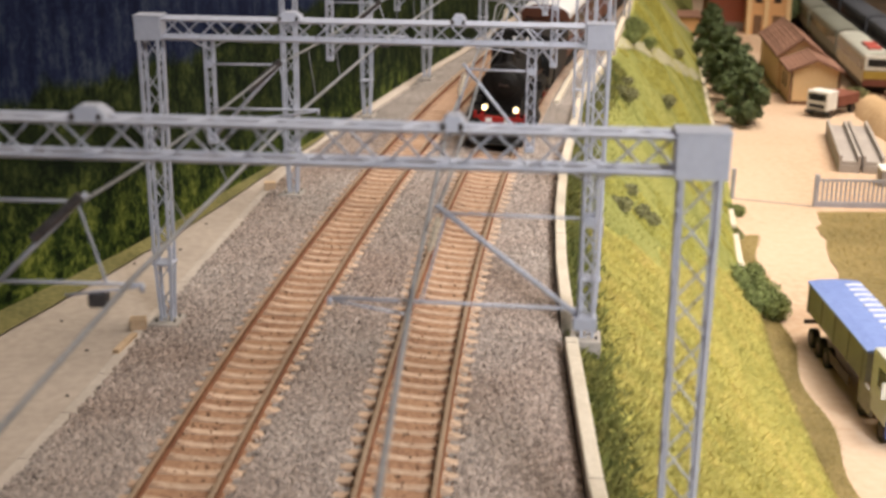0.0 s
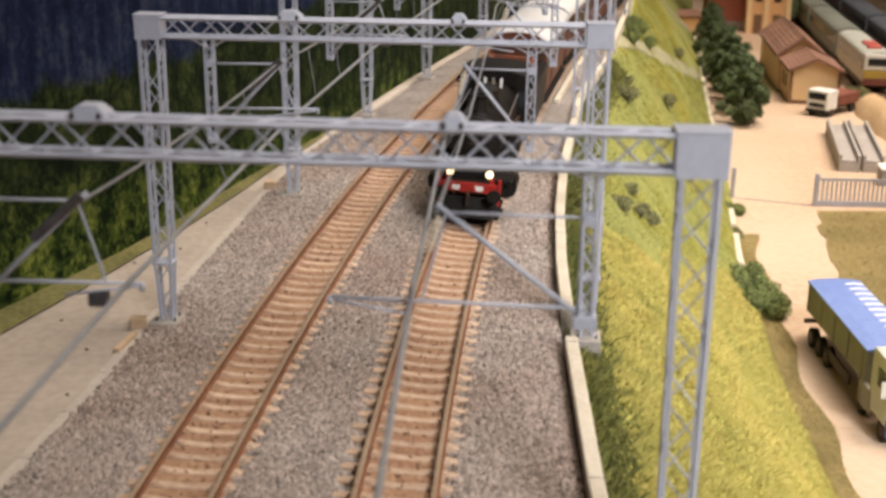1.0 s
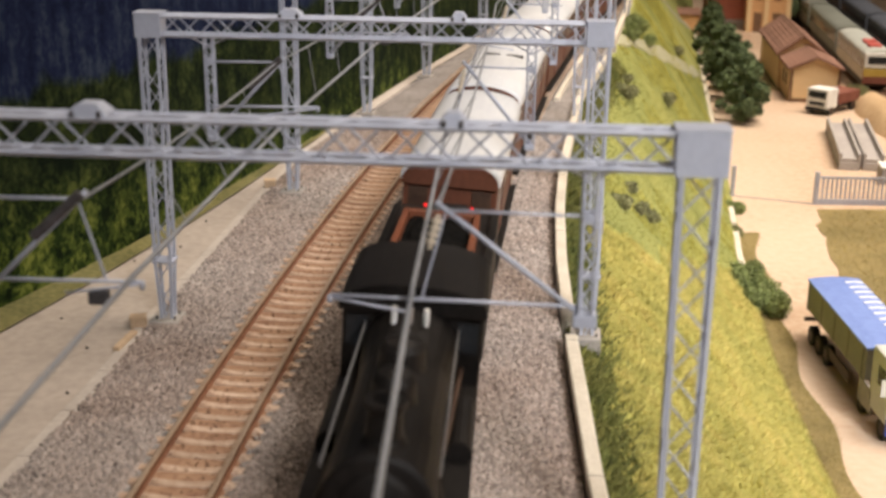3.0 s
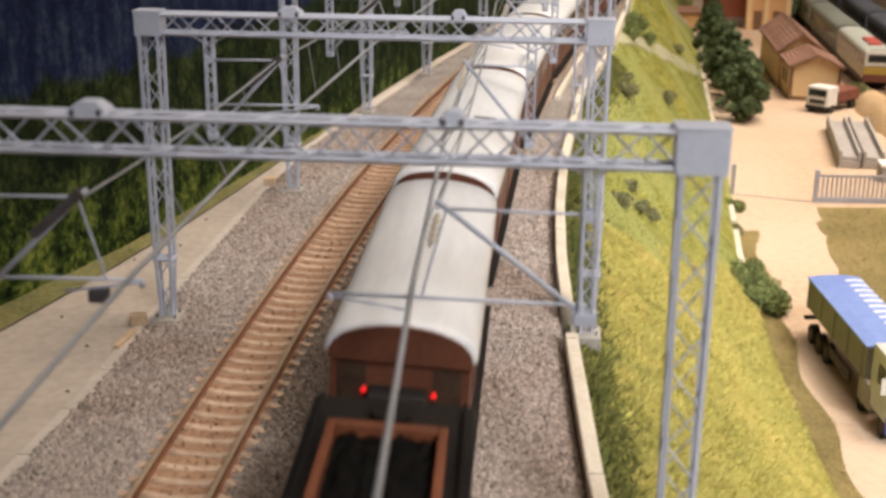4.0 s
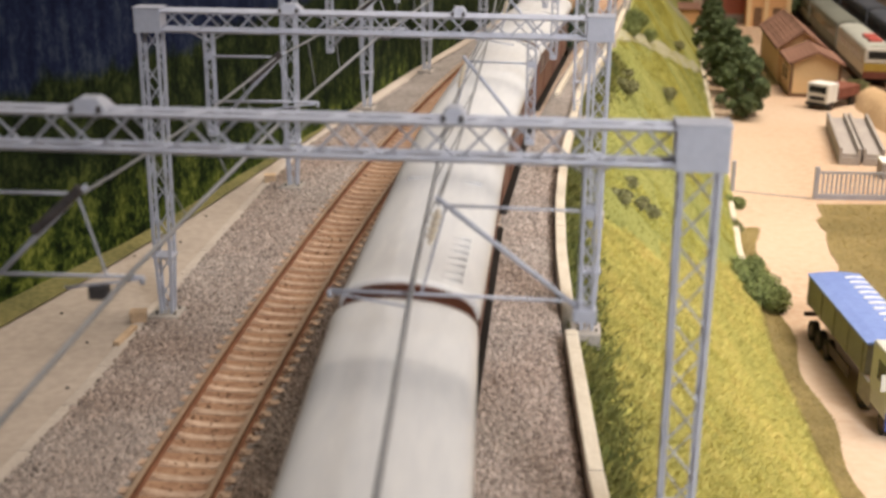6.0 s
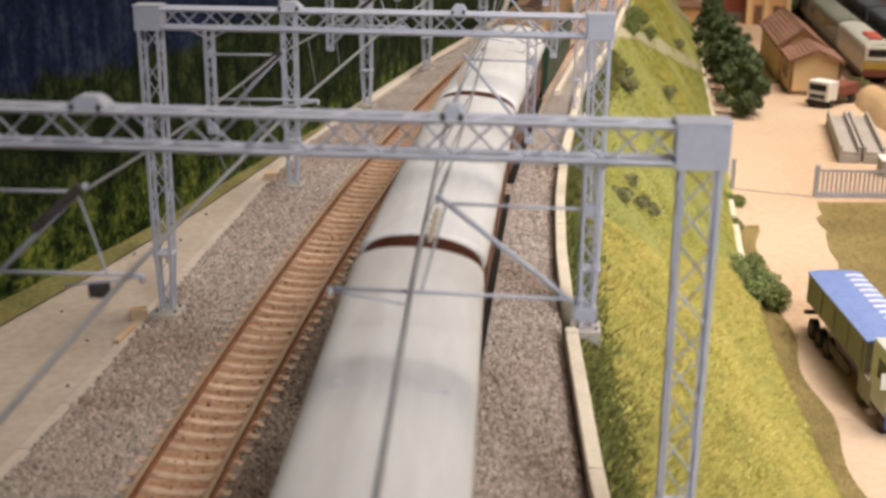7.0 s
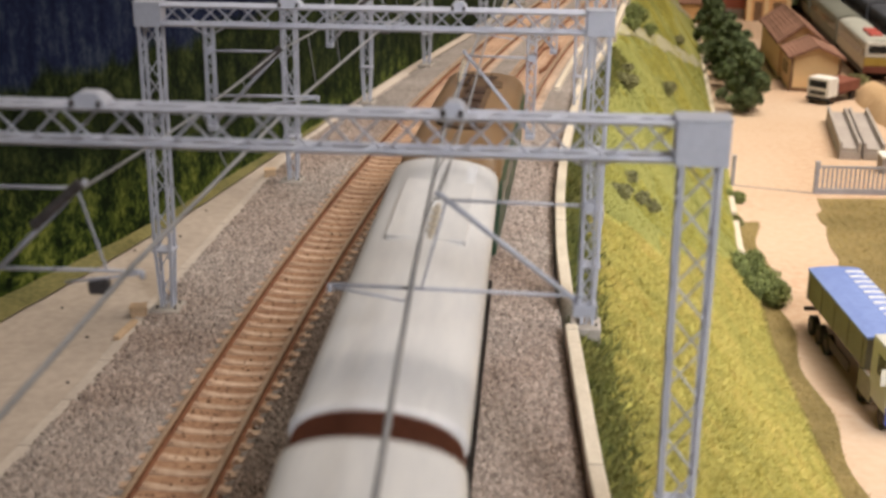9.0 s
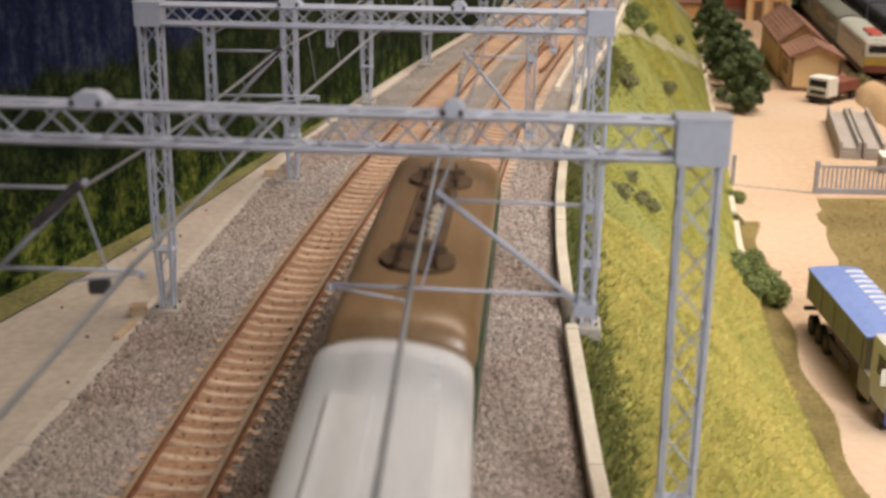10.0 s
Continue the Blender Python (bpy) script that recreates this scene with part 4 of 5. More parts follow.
def near_slope(rs):
    y = rs.uniform(20, 64)
    a, b = kerb_x(y) + 0.4, foot_x(y) + 0.3
    x = rs.uniform(a, b)
    return x, y, (x - a) > 0.8 + 0.5 * noise.noise((y * 0.8, 0, 0)) and y < 42 + 2.3 * (x - 5.7) + 2.5 * noise.noise((x * 0.5, y * 0.2, 0))


def far_slope(rs):
    y = rs.uniform(38, 135)
    a, b = kerb_x(y) + 0.5, foot_x(y) + 0.1
    x = rs.uniform(a, b)
    return x, y, patch(x, y) > 0.16 and y > 42 + 2.3 * (x - 5.7)


def far_low(rs):
    y = rs.uniform(40, 120)
    x = rs.uniform(kerb_x(y) + 0.5, foot_x(y) + 0.1)
    return x, y, y > 41 + 2.3 * (x - 5.7)


def top_verge(rs):
    y = rs.uniform(18, 75)
    x = kerb_x(y) + 0.33 + abs(rs.normal()) * 0.45
    return x, y, True


def foot_verge(rs):
    y = rs.uniform(36, 74)
    x = foot_x(y) + rs.uniform(0.2, 1.5 + 0.25 * math.sin(y * 0.7))
    return x, y, True


blades("yellow_grass", 230000, near_slope, 0.125, BLADE, 11, "tufted yellow-green static grass on the embankment")
blades("tufted_grass", 42000, far_slope, 0.14, TUFTBLADE, 12, "yellowish grass tufts on the embankment")
blades("short_grass", 120000, far_low, 0.085, GREENBLADE, 13, "short green grass on the embankment")
blades("verge_grass", 16000, top_verge, 0.24, DARKBLADE, 14, "dark green grass behind the kerb")
blades("foot_grass", 24000, foot_verge, 0.10, OLIVEBLADE, 15, "dull olive grass at the foot of the embankment")

rng = random.Random(21)
for i, (x, y, h, r) in enumerate(((25.9, 106.0, 5.2, 2.4), (26.3, 110.5, 5.4, 2.3), (26.9, 115.5, 5.6, 2.4), (27.4, 121, 5.6, 2.3), (28.2, 127, 5.6, 2.3), (29.0, 133, 5.4, 2.2),
                                 (29.9, 140, 5.4, 2.2), (31.4, 149, 5.2, 2.1), (44.0, 166, 7.5, 3.4))):
    build_tree(x, y, YARD, h, r, 40 + i, "dense dark green broadleaf tree at the yard edge")
for x, y, r, nm in ((10.0, 69.8, 0.8, 0), (10.5, 73.0, 0.45, 0), (14.7, 82.4, 0.85, 0), (7.2, 49.6, 0.55, 0), (8.2, 51.4, 0.6, 0), (8.9, 52.7, 0.55, 0), (8.1, 53.4, 0.45, 0),
                    (13.3, 90.0, 1.3, 1), (12.5, 86.0, 0.9, 1), (14.7, 91.7, 0.85, 1), (20.6, 112.0, 0.8, 0)):
    build_bush("bush", x, y, slope_z(x, y) - 0.1, r, int(x * 10), DRYLEAF if nm == 0 else BUSHLEAF, "low dark olive bush on the embankment" if nm == 0 else "green bush at the top of the embankment", 7, 0.8)
build_bush("bush", 16.1, 64.0, YARD + 0.1, 1.3, 71, BUSHLEAF, "round green bush at the embankment foot", 9, 0.9)
build_bush("bush", 16.3, 62.2, YARD + 0.1, 1.45, 76, BUSHLEAF, "round green bush at the embankment foot", 9, 0.9)
build_bush("bush", 16.5, 60.4, YARD + 0.1, 1.35, 72, BUSHLEAF, "round green bush at the embankment foot", 7, 0.8)
build_bush("bush", 17.9, 73.6, YARD + 0.05, 0.7, 73, DRYLEAF, "small brownish bush by the foot wall", 5, 0.7)
build_bush("bush", 18.6, 78.5, YARD + 0.05, 0.9, 74, BUSHLEAF, "small yellow-green bush by the gate post", 5, 0.8)
build_bush("bush", 37.6, 114.5, YARD + 0.05, 1.7, 75, DRYLEAF, "rounded olive bush beside the house", 7, 0.9)


# ---- yard ----
PLASTER = mat("yellow plaster", (0.74, 0.53, 0.29), (0.82, 0.62, 0.37), 0.9, s1=0.3, s2=4, bump=0.1)
ORANGE = mat("orange plaster", (0.62, 0.34, 0.16), (0.74, 0.44, 0.22), 0.9, s1=0.3, s2=4, bump=0.1)
PINK = mat("faded red plaster", (0.36, 0.12, 0.09), (0.46, 0.18, 0.13), 0.9, s1=0.3, s2=4, bump=0.1)
TILE = mat("brown roof tiles", (0.20, 0.105, 0.075), (0.30, 0.165, 0.12), 0.85, s1=0.5, s2=5, bump=0.3, rnd=0.15)
TRIM = mat("brown trim", (0.16, 0.09, 0.05), (0.22, 0.13, 0.08), 0.8, bump=0.1)
FENCEGREY = mat("grey fence paint", (0.30, 0.30, 0.34), (0.40, 0.40, 0.45), 0.7, s1=1, s2=8, bump=0.1)
TARP = mat("blue tarpaulin", (0.17, 0.24, 0.52), (0.22, 0.30, 0.60), 0.35, s1=0.5, s2=4, bump=0.08)
TRUCKGREY = mat("grey-beige truck panel", (0.20, 0.19, 0.165), (0.26, 0.245, 0.21), 0.5, s1=0.6, s2=6, bump=0.05)
CREAM = mat("cream cab paint", (0.50, 0.51, 0.47), (0.60, 0.60, 0.55), 0.35, s1=0.6, s2=6, bump=0.02)
BLUEPAINT = mat("blue paint", (0.03, 0.06, 0.35), (0.05, 0.09, 0.45), 0.35, bump=0.02)
TYRE = mat("tyre rubber", (0.015, 0.014, 0.013), (0.03, 0.028, 0.026), 0.85, bump=0.2)
OXIDE = mat("red-brown load", (0.16, 0.05, 0.035), (0.24, 0.09, 0.06), 0.8, bump=0.2)
SLAB = mat("grey cast concrete", (0.30, 0.275, 0.265), (0.42, 0.385, 0.365), 0.85, s1=0.5, s2=5, bump=0.1)
LOCOGREY = mat("pale grey-green loco paint", (0.42, 0.44, 0.40), (0.52, 0.53, 0.49), 0.45, s1=0.5, s2=6, bump=0.02)
# yellow with the muting of distance haze put into its colour
YELLOW = mat("yellow paint", (0.42, 0.29, 0.06), (0.52, 0.37, 0.09), 0.5, bump=0.02)
OLDGREY = mat("dull grey-green coach paint", (0.17, 0.18, 0.155), (0.24, 0.25, 0.22), 0.6, s1=0.4, s2=5, bump=0.05)
SLATE = mat("dark blue-grey paint", (0.07, 0.08, 0.10), (0.12, 0.13, 0.16), 0.55, s1=0.4, s2=5, bump=0.05)
DIRT = mat("dark yard ballast", (0.12, 0.085, 0.06), (0.26, 0.19, 0.13), 0.95, s1=0.3, s2=5, bump=0.6)
BANK_EARTH = mat("tan earth bank", (0.42, 0.28, 0.15), (0.56, 0.40, 0.24), 0.95, s1=0.2, s2=3, bump=0.2)


def foot_wall():
    w = thing("foot_wall", label="low white stone edging along the foot of the embankment", category="wall", kind="structure")
    for y0, y1 in ((66.5, 72.6), (74.4, 78.0), (99.0, 108.0), (108.2, 117.0), (117.2, 126.0), (126.2, 135.0), (135.2, 150.0), (150.2, 172.0)):
        bm = bmesh.new()
        loft(bm, [[(foot_x(y) + 0.05, y, YARD - 0.1), (foot_x(y) + 0.05, y, YARD + 0.55), (foot_x(y) + 0.40, y, YARD + 0.55), (foot_x(y) + 0.40, y, YARD - 0.1)] for y in np.linspace(y0, y1, 5)])
        part("edging_stone", bm, KERB, w)


foot_wall()


BANKPATH = mat("trodden grey-green path", (0.26, 0.25, 0.16), (0.36, 0.345, 0.235), 0.95, s1=0.4, s2=5, bump=0.3)


def slab_path():
    """Stepped stone path that climbs the embankment."""
    p = thing("embankment_path", label="narrow pale path running down across the embankment", category="path", kind="structure")
    for (xa, ya), (xm, ym), (xb, yb), w in (((10.9, 80.8), (16.0, 94.5), (25.0, 124.0), 0.38), ((19.2, 129.5), (25.0, 143.5), (32.4, 162), 0.38)):
        bm = bmesh.new()
        rings = []
        for k in range(81):
            t = k / 80
            x, y = float(np.interp(t, (0, 0.4, 1), (xa, xm, xb))), float(np.interp(t, (0, 0.4, 1), (ya, ym, yb)))
            zl, zr = slope_z(x - w, y) + 0.14, slope_z(x + w, y) + 0.14
            rings.append([(x - w, y, zl), (x + w, y, zr), (x + w, y, zr - 0.5), (x - w, y, zl - 0.5)])
        loft(bm, rings)
        part("path_strip", bm, BANKPATH, p)


slab_path()


def flat_patch(name, pts, z, material, lab, cat):
    bm = bmesh.new()
    top = [bm.verts.new((x, y, z)) for x, y in pts]
    low = [bm.verts.new((x, y, z - 0.2)) for x, y in pts]
    bm.faces.new(top)
    k = len(pts)
    for i in range(k):
        bm.faces.new((top[i], low[i], low[(i + 1) % k], top[(i + 1) % k]))
    tagged(link(name, bm, material), lab, cat, kind="structure")


def wavy(pts, seed, amp=0.25, n=6):
    rr = random.Random(seed)
    out = []
    for (x0, y0), (x1, y1) in zip(pts, pts[1:] + pts[:1]):
        for k in range(n):
            out.append((x0 + (x1 - x0) * k / n + rr.uniform(-amp, amp), y0 + (y1 - y0) * k / n + rr.uniform(-amp, amp)))
    return out


flat_patch("grass_verge", [(foot_x(y) + 0.2, y) for y in range(30, 76, 2)] + [(foot_x(y) + 1.5 + 0.22 * math.sin(y * 0.7), y) for y in range(74, 28, -1)], YARD + 0.045, DRYGRASS, "worn olive grass verge along the embankment foot", "grass verge")
flat_patch("grass_plot", wavy([(24.6, 79.3), (22.8, 72), (22.0, 66), (21.4, 58), (24, 52), (60, 40), (75, 79.3)], 3), YARD + 0.05, DRYGRASS, "flat olive dry grass plot beside the truck", "grass plot")
flat_patch("gravel_bed", [(38.0, 100), (34, 84), (60, 60), (90, 100), (74, 230), (52, 230), (41.5, 150)], YARD + 0.04, DIRT, "dark dirty yard track bed", "track bed")
flat_patch("house_plinth", wavy([(30.9, 121), (31.6, 133), (33.6, 139), (33.6, 121)], 5, 0.2), YARD + 0.07, DRYGRASS, "dull grass beside the house", "grass plot")


def plot_blades(rs):
    y = rs.uniform(58, 79)
    x = rs.uniform(22.6, 34)
    return x, y, x > np.interp(y, [52, 58, 66, 72, 79.3], [24, 21.8, 22.3, 23.1, 24.8])


blades("plot_grass", 12000, plot_blades, 0.16, OLIVEBLADE, 16, "short olive grass on the flat plot")


def earth_bank():
    bm = bmesh.new()
    rings = []
    for k in range(19):
        t = k / 18
        x, y = 38.9 - 3.0 * t, 116 - 31 * t
        q = 1.5 * math.sin(math.pi * min(1, 0.12 + t * 1.2)) ** 0.5
        rings.append([(x + dx + 0.2 * math.sin(k * 1.7 + dx), y, YARD - 0.05 + hz * q + 0.08 * math.sin(k * 2.3 + dx * 3)) for dx, hz in ((-1.7, 0), (-1.1, 0.75), (-0.4, 1.0), (0.9, 1.0), (2.0, 0.45), (2.9, 0.0))])
    loft(bm, rings, closed=False)
    tagged(link("earth_bank", bm, BANK_EARTH, True), "low tan earth bank beside the yard tracks", "earth bank", kind="structure")


earth_bank()


def gable_block(parent, x0, x1, y0, y1, z0, ze, zr, wall, over=0.35):
    """Walls and a tiled pitched roof with ridge along y."""
    bm = bmesh.new()
    xm = (x0 + x1) / 2
    loft(bm, [[(x0, y, z0), (x1, y, z0), (x1, y, ze), (xm, y, zr), (x0, y, ze)] for y in (y0, y1)])
    w = part("wall", bm, wall, parent)
    sl = (zr - ze) / (xm - x0)
    for s in (-1, 1):
        xe = xm + s * (xm - x0 + over)
        ze2 = ze - sl * over
        rf = bmesh.new()
        loft(rf, [[(xm, y, zr + 0.02), (xe, y, ze2 + 0.02), (xe, y, ze2 + 0.20), (xm, y, zr + 0.20)] for y in (y0 - over, y1 + over)])
        r = part("roof", rf, TILE, parent, "brown tiled roof slope")
        rows = 7
        for k in range(rows):
            a0, a1 = k / rows, (k + 0.92) / rows
            tl = bmesh.new()
            loft(tl, [[(xm + (xe - xm) * a0, y, zr + 0.205 + (ze2 - zr) * a0), (xm + (xe - xm) * a1, y, zr + 0.205 + (ze2 - zr) * a1),
                       (xm + (xe - xm) * a1, y, zr + 0.27 + (ze2 - zr) * a1), (xm + (xe - xm) * a0, y, zr + 0.225 + (ze2 - zr) * a0)] for y in (y0 - over, y1 + over)])
            part("tile_course", tl, TILE, r)
    rd = rod(bmesh.new(), (xm, y0 - over, zr + 0.2), (xm, y1 + over, zr + 0.2), 0.10, 8)
    part("ridge", rd, TILE, parent)
    return w


def build_house():
    h = thing("house", 31.9, 115.3, YARD, -7.2, label="small yellow plastered station house with brown tiled roofs", category="house", group="yard buildings")
    gable_block(h, 0, 4.4, 0, 6.5, 0, 3.1, 4.05, PLASTER)
    w = gable_block(h, -0.3, 3.9, 6.6, 22, 0, 3.5, 5.0, PLASTER)
    for x in (0.06, 4.34):
        part("corner_trim", B(x - 0.12, x + 0.12, -0.06, 0.06, 0, 3.05), TRIM, h, "brown corner trim")
    part("base_band", B(0.2, 4.2, -0.04, 0.02, 0, 0.35), TRIM, h)
    for y in (2.5, 4.4):
        f = part("window", B(-0.05, 0.02, y, y + 0.9, 1.1, 2.3), TRIM, h)
        part("pane", B(-0.06, -0.045, y + 0.1, y + 0.8, 1.2, 2.2), GLASS, f, "dark glass")


def build_station():
    h = thing("station_building", 33.9, 164, YARD, -8, label="large orange and faded red plastered building", category="building", group="yard buildings")
    part("wall", B(0, 4.6, 0, 12, 0, 8, bev=0.03), PINK, h, "faded red wall")
    part("facade", B(4.62, 10, -3, 12, 0, 9, bev=0.03), ORANGE, h, "orange plaster facade")
    part("plinth", B(-0.1, 4.6, -0.12, 0, 0, 1.1, bev=0.02), SLAB, h, "grey base band")
    for x in (4.9, 7.0, 9.7):
        part("pilaster", B(x - 0.3, x + 0.3, -3.15, -3.0, 0, 8.8), PLASTER, h)
    for x in (6.0, 8.3):
        d = part("door", B(x - 0.5, x + 0.5, -3.06, -2.98, 0, 2.4), TRIM, h, "dark doorway")
        f = part("window", B(x - 0.45, x + 0.45, -3.06, -2.98, 4.0, 5.6), TRIM, h)
        part("pane", B(x - 0.35, x + 0.35, -3.08, -3.06, 4.1, 5.5), GLASS, f)
    part("roof", B(-0.4, 10.4, -3.4, 12.4, 9.01, 9.4, bev=0.05), TILE, h)
    s = thing("shed", 27.6, 156, YARD, -8, label="low orange plastered shed by the trees", category="shed", group="yard buildings")
    part("wall", B(0, 3.6, 0, 6, 0, 2.6, bev=0.02), ORANGE, s)
    part("roof", B(-0.2, 3.8, -0.2, 6.2, 2.61, 2.8, bev=0.03), TILE, s)


build_house()
build_station()


def road_wheel(parent, x, y, r=0.48, w=0.32):
    t = part("wheel", rod(bmesh.new(), (x - w / 2, y, r), (x + w / 2, y, r), r, 20), TYRE, parent)
    s = -1 if x < 0 else 1
    # rims dark brown: the truck's shadow side is put into their colour
    part("rim", rod(bmesh.new(), (x + s * (w / 2 - 0.02), y, r), (x + s * (w / 2 + 0.015), y, r), r * 0.55, 14), DKBROWN, t)


def build_truck():
    t = thing("articulated_truck", 18.75, 57.0, YARD, 180.5, label="articulated truck with blue tarpaulin, grey-beige sides and cream cab", category="truck", group="road vehicles")
    # local y runs from the tail towards the cab
    body = part("trailer_body", B(-1.2, 1.2, 0, 8.6, 1.55, 2.95, bev=0.03), TRUCKGREY, t)
    bm = bmesh.new()
    loft(bm, [[(-1.24, y, 2.9), (-1.24, y, 3.0), (-0.7, y, 3.08 + q), (0, y, 3.12 + q), (0.7, y, 3.08 + q), (1.24, y, 3.0), (1.24, y, 2.9)] for y, q in ((-0.05, 0), (0.4, 0.03), (4, 0.0), (8.3, 0.03), (8.65, 0))])
    tarp = part("tarpaulin", bm, TARP, t, "blue tarpaulin cover", smooth=False)
    # painted gleam: white strips stand for the gloss on the tarpaulin's ribs
    for k in range(12):
        y = 0.5 + k * 0.68
        bm = bmesh.new()
        loft(bm, [[(x, yy, z), (x, yy + 0.15, z), (x, yy + 0.15, z + 0.05), (x, yy, z + 0.05)] for x, yy, z in ((-1.2, y, 3.0), (-0.75, y + 0.12, 3.075), (-0.25, y + 0.3, 3.12))])
        part("tarp_rib_glint", bm, WHITE, tarp, "white strip for the gleam on a tarpaulin rib")
    for k in range(5):
        part("side_post", B(1.2, 1.24, 0.3 + k * 1.95, 0.42 + k * 1.95, 1.55, 2.9), TRUCKGREY, body)
        part("side_post", B(-1.24, -1.2, 0.3 + k * 1.95, 0.42 + k * 1.95, 1.55, 2.9), TRUCKGREY, body)
    part("tail_bar", B(-1.15, 1.15, -0.35, -0.2, 0.75, 0.95, bev=0.02), DKBROWN, t, "dark tail bar")
    part("chassis", B(-0.5, 0.5, -0.3, 10.4, 0.95, 1.546, bev=0.02), DKBROWN, t)
    part("side_guard", B(1.08, 1.14, 3.6, 6.6, 0.5, 1.0), DKBROWN, t)
    for y in (1.0, 2.2, 3.4, 8.4, 11.0):
        for x in (-1.0, 1.0):
            road_wheel(t, x, y)
    cab = part("cab", B(-1.2, 1.2, 9.2, 11.4, 0.75, 3.45, bev=0.16), CREAM, t, "cream cab")
    part("windscreen", B(-1.0, 1.0, 11.39, 11.42, 2.0, 2.95, bev=0.01), GLASS, cab, "dark glass")
    part("bumper", B(-1.2, 1.2, 11.35, 11.6, 0.4, 1.1, bev=0.06), BLUEPAINT, cab, "blue bumper")
    part("side_skirt", B(1.05, 1.2, 8.0, 9.6, 0.45, 1.5, bev=0.05), SLAB, t, "grey side tank")
    for x in (-1.21, 1.21):
        part("side_window", B(x - 0.012, x + 0.012, 10.1, 11.0, 2.1, 2.9, bev=0.004), GLASS, cab)
        part("mirror", B(x - 0.12 + (0.15 if x > 0 else -0.15), x + 0.12 + (0.15 if x > 0 else -0.15), 11.2, 11.3, 2.0, 2.7, bev=0.03), CREAM, cab)


def build_tipper():
    t = thing("small_truck", 34.6, 111.2, YARD, 133, label="small truck with white cab and red-brown load bed", category="truck", group="road vehicles")
    cab = part("cab", B(-1.05, 1.05, 0.8, 2.5, 0.6, 2.35, bev=0.14), WHITE, t, "white cab")
    part("windscreen", B(-0.85, 0.85, 2.49, 2.52, 1.5, 2.1, bev=0.01), GLASS, cab, "dark windscreen")
    part("grille", B(-0.75, 0.75, 2.49, 2.53, 0.85, 1.2, bev=0.01), GLASS, cab, "dark grille")
    part("bumper", B(-1.05, 1.05, 2.4, 2.62, 0.35, 0.62, bev=0.04), TYRE, cab)
    part("load_bed", B(-1.1, 1.1, -2.8, 0.7, 0.85, 1.8, bev=0.04), OXIDE, t, "red-brown load bed")
    part("chassis", B(-0.5, 0.5, -2.6, 2.3, 0.5, 0.846), TYRE, t)
    for y in (-1.9, 1.7):
        for x in (-0.9, 0.9):
            road_wheel(t, x, y, 0.42, 0.28)


build_truck()
build_tipper()


def build_fence():
    f = thing("picket_fence", 24.7, 80.7, YARD, -2, label="grey picket fence with a square end post", category="fence", group="fences")
    part("post", B(-0.14, 0.14, -0.14, 0.14, 0, 2.2, bev=0.02), FENCEGREY, f)
    part("base", B(0.14, 9.5, -0.12, 0.12, 0, 0.35, bev=0.02), FENCEGREY, f)
    part("rail", B(0.14, 9.5, -0.05, 0.05, 1.75, 1.90), FENCEGREY, f)
    first = part("picket", B(-0.06, 0.06, -0.04, 0.04, 0.35, 1.75), FENCEGREY, f, at=(0.42, 0, 0))
    for k in range(1, 30):
        again(first, (0.42 + k * 0.30, 0, 0))
    g = thing("gate_post", 19.6, 82.6, YARD, 0, label="slim grey wooden gate post", category="gate post", group="fences")
    part("post", B(-0.12, 0.12, -0.12, 0.12, 0, 2.0, bev=0.02), FENCEGREY, g)
    part("cap", B(-0.15, 0.15, -0.15, 0.15, 2.0, 2.08, bev=0.02), FENCEGREY, g)
    r = thing("gate_rail", 22.1, 81.6, YARD, -20.5, label="thin rail set flush across the yard gateway", category="gate rail", kind="structure")
    part("track_strip", B(-2.55, 2.55, -0.06, 0.06, -0.02, 0.05), SLAB, r)


def build_troughs():
    for i, (x, y) in enumerate(((31.1, 96.2), (32.8, 96.0))):
        t = thing("concrete_trough", x, y, YARD, -12, label="long grey concrete trough lying in the yard", category="trough", group="concrete troughs")
        part("base", B(-0.75, 0.75, -6.5, 6.5, 0, 0.55, bev=0.03), SLAB, t)
        for sx in (-1, 1):
            part("side", B(sx * 0.66 - 0.11, sx * 0.66 + 0.11, -6.5, 6.5, 0.55, 1.25, bev=0.03), SLAB, t)
        part("lid", B(-0.52, 0.52, -6.4, 6.4, 0.552, 0.85, bev=0.02), SLAB, t, "pale lid slab")
    for i, (x, y) in enumerate(((32.4, 86.6), (33.3, 84.0))):
        b = thing("concrete_block", x, y, YARD, -8, label="pale concrete block with a flat top", category="block", group="concrete blocks")
        part("body", B(-1.5, 1.5, -0.9, 0.9, 0, 1.1, bev=0.05), SLAB, b)
        part("cap", B(-1.55, 1.55, -0.95, 0.95, 1.1, 1.25, bev=0.03), WHITE, b, "off-white cap")


build_fence()
build_troughs()


# red desaturated to stand for the haze over the far railcar
MUTEDRED = mat("muted red roof paint", (0.40, 0.07, 0.06), (0.50, 0.12, 0.10), 0.6, bump=0.05)


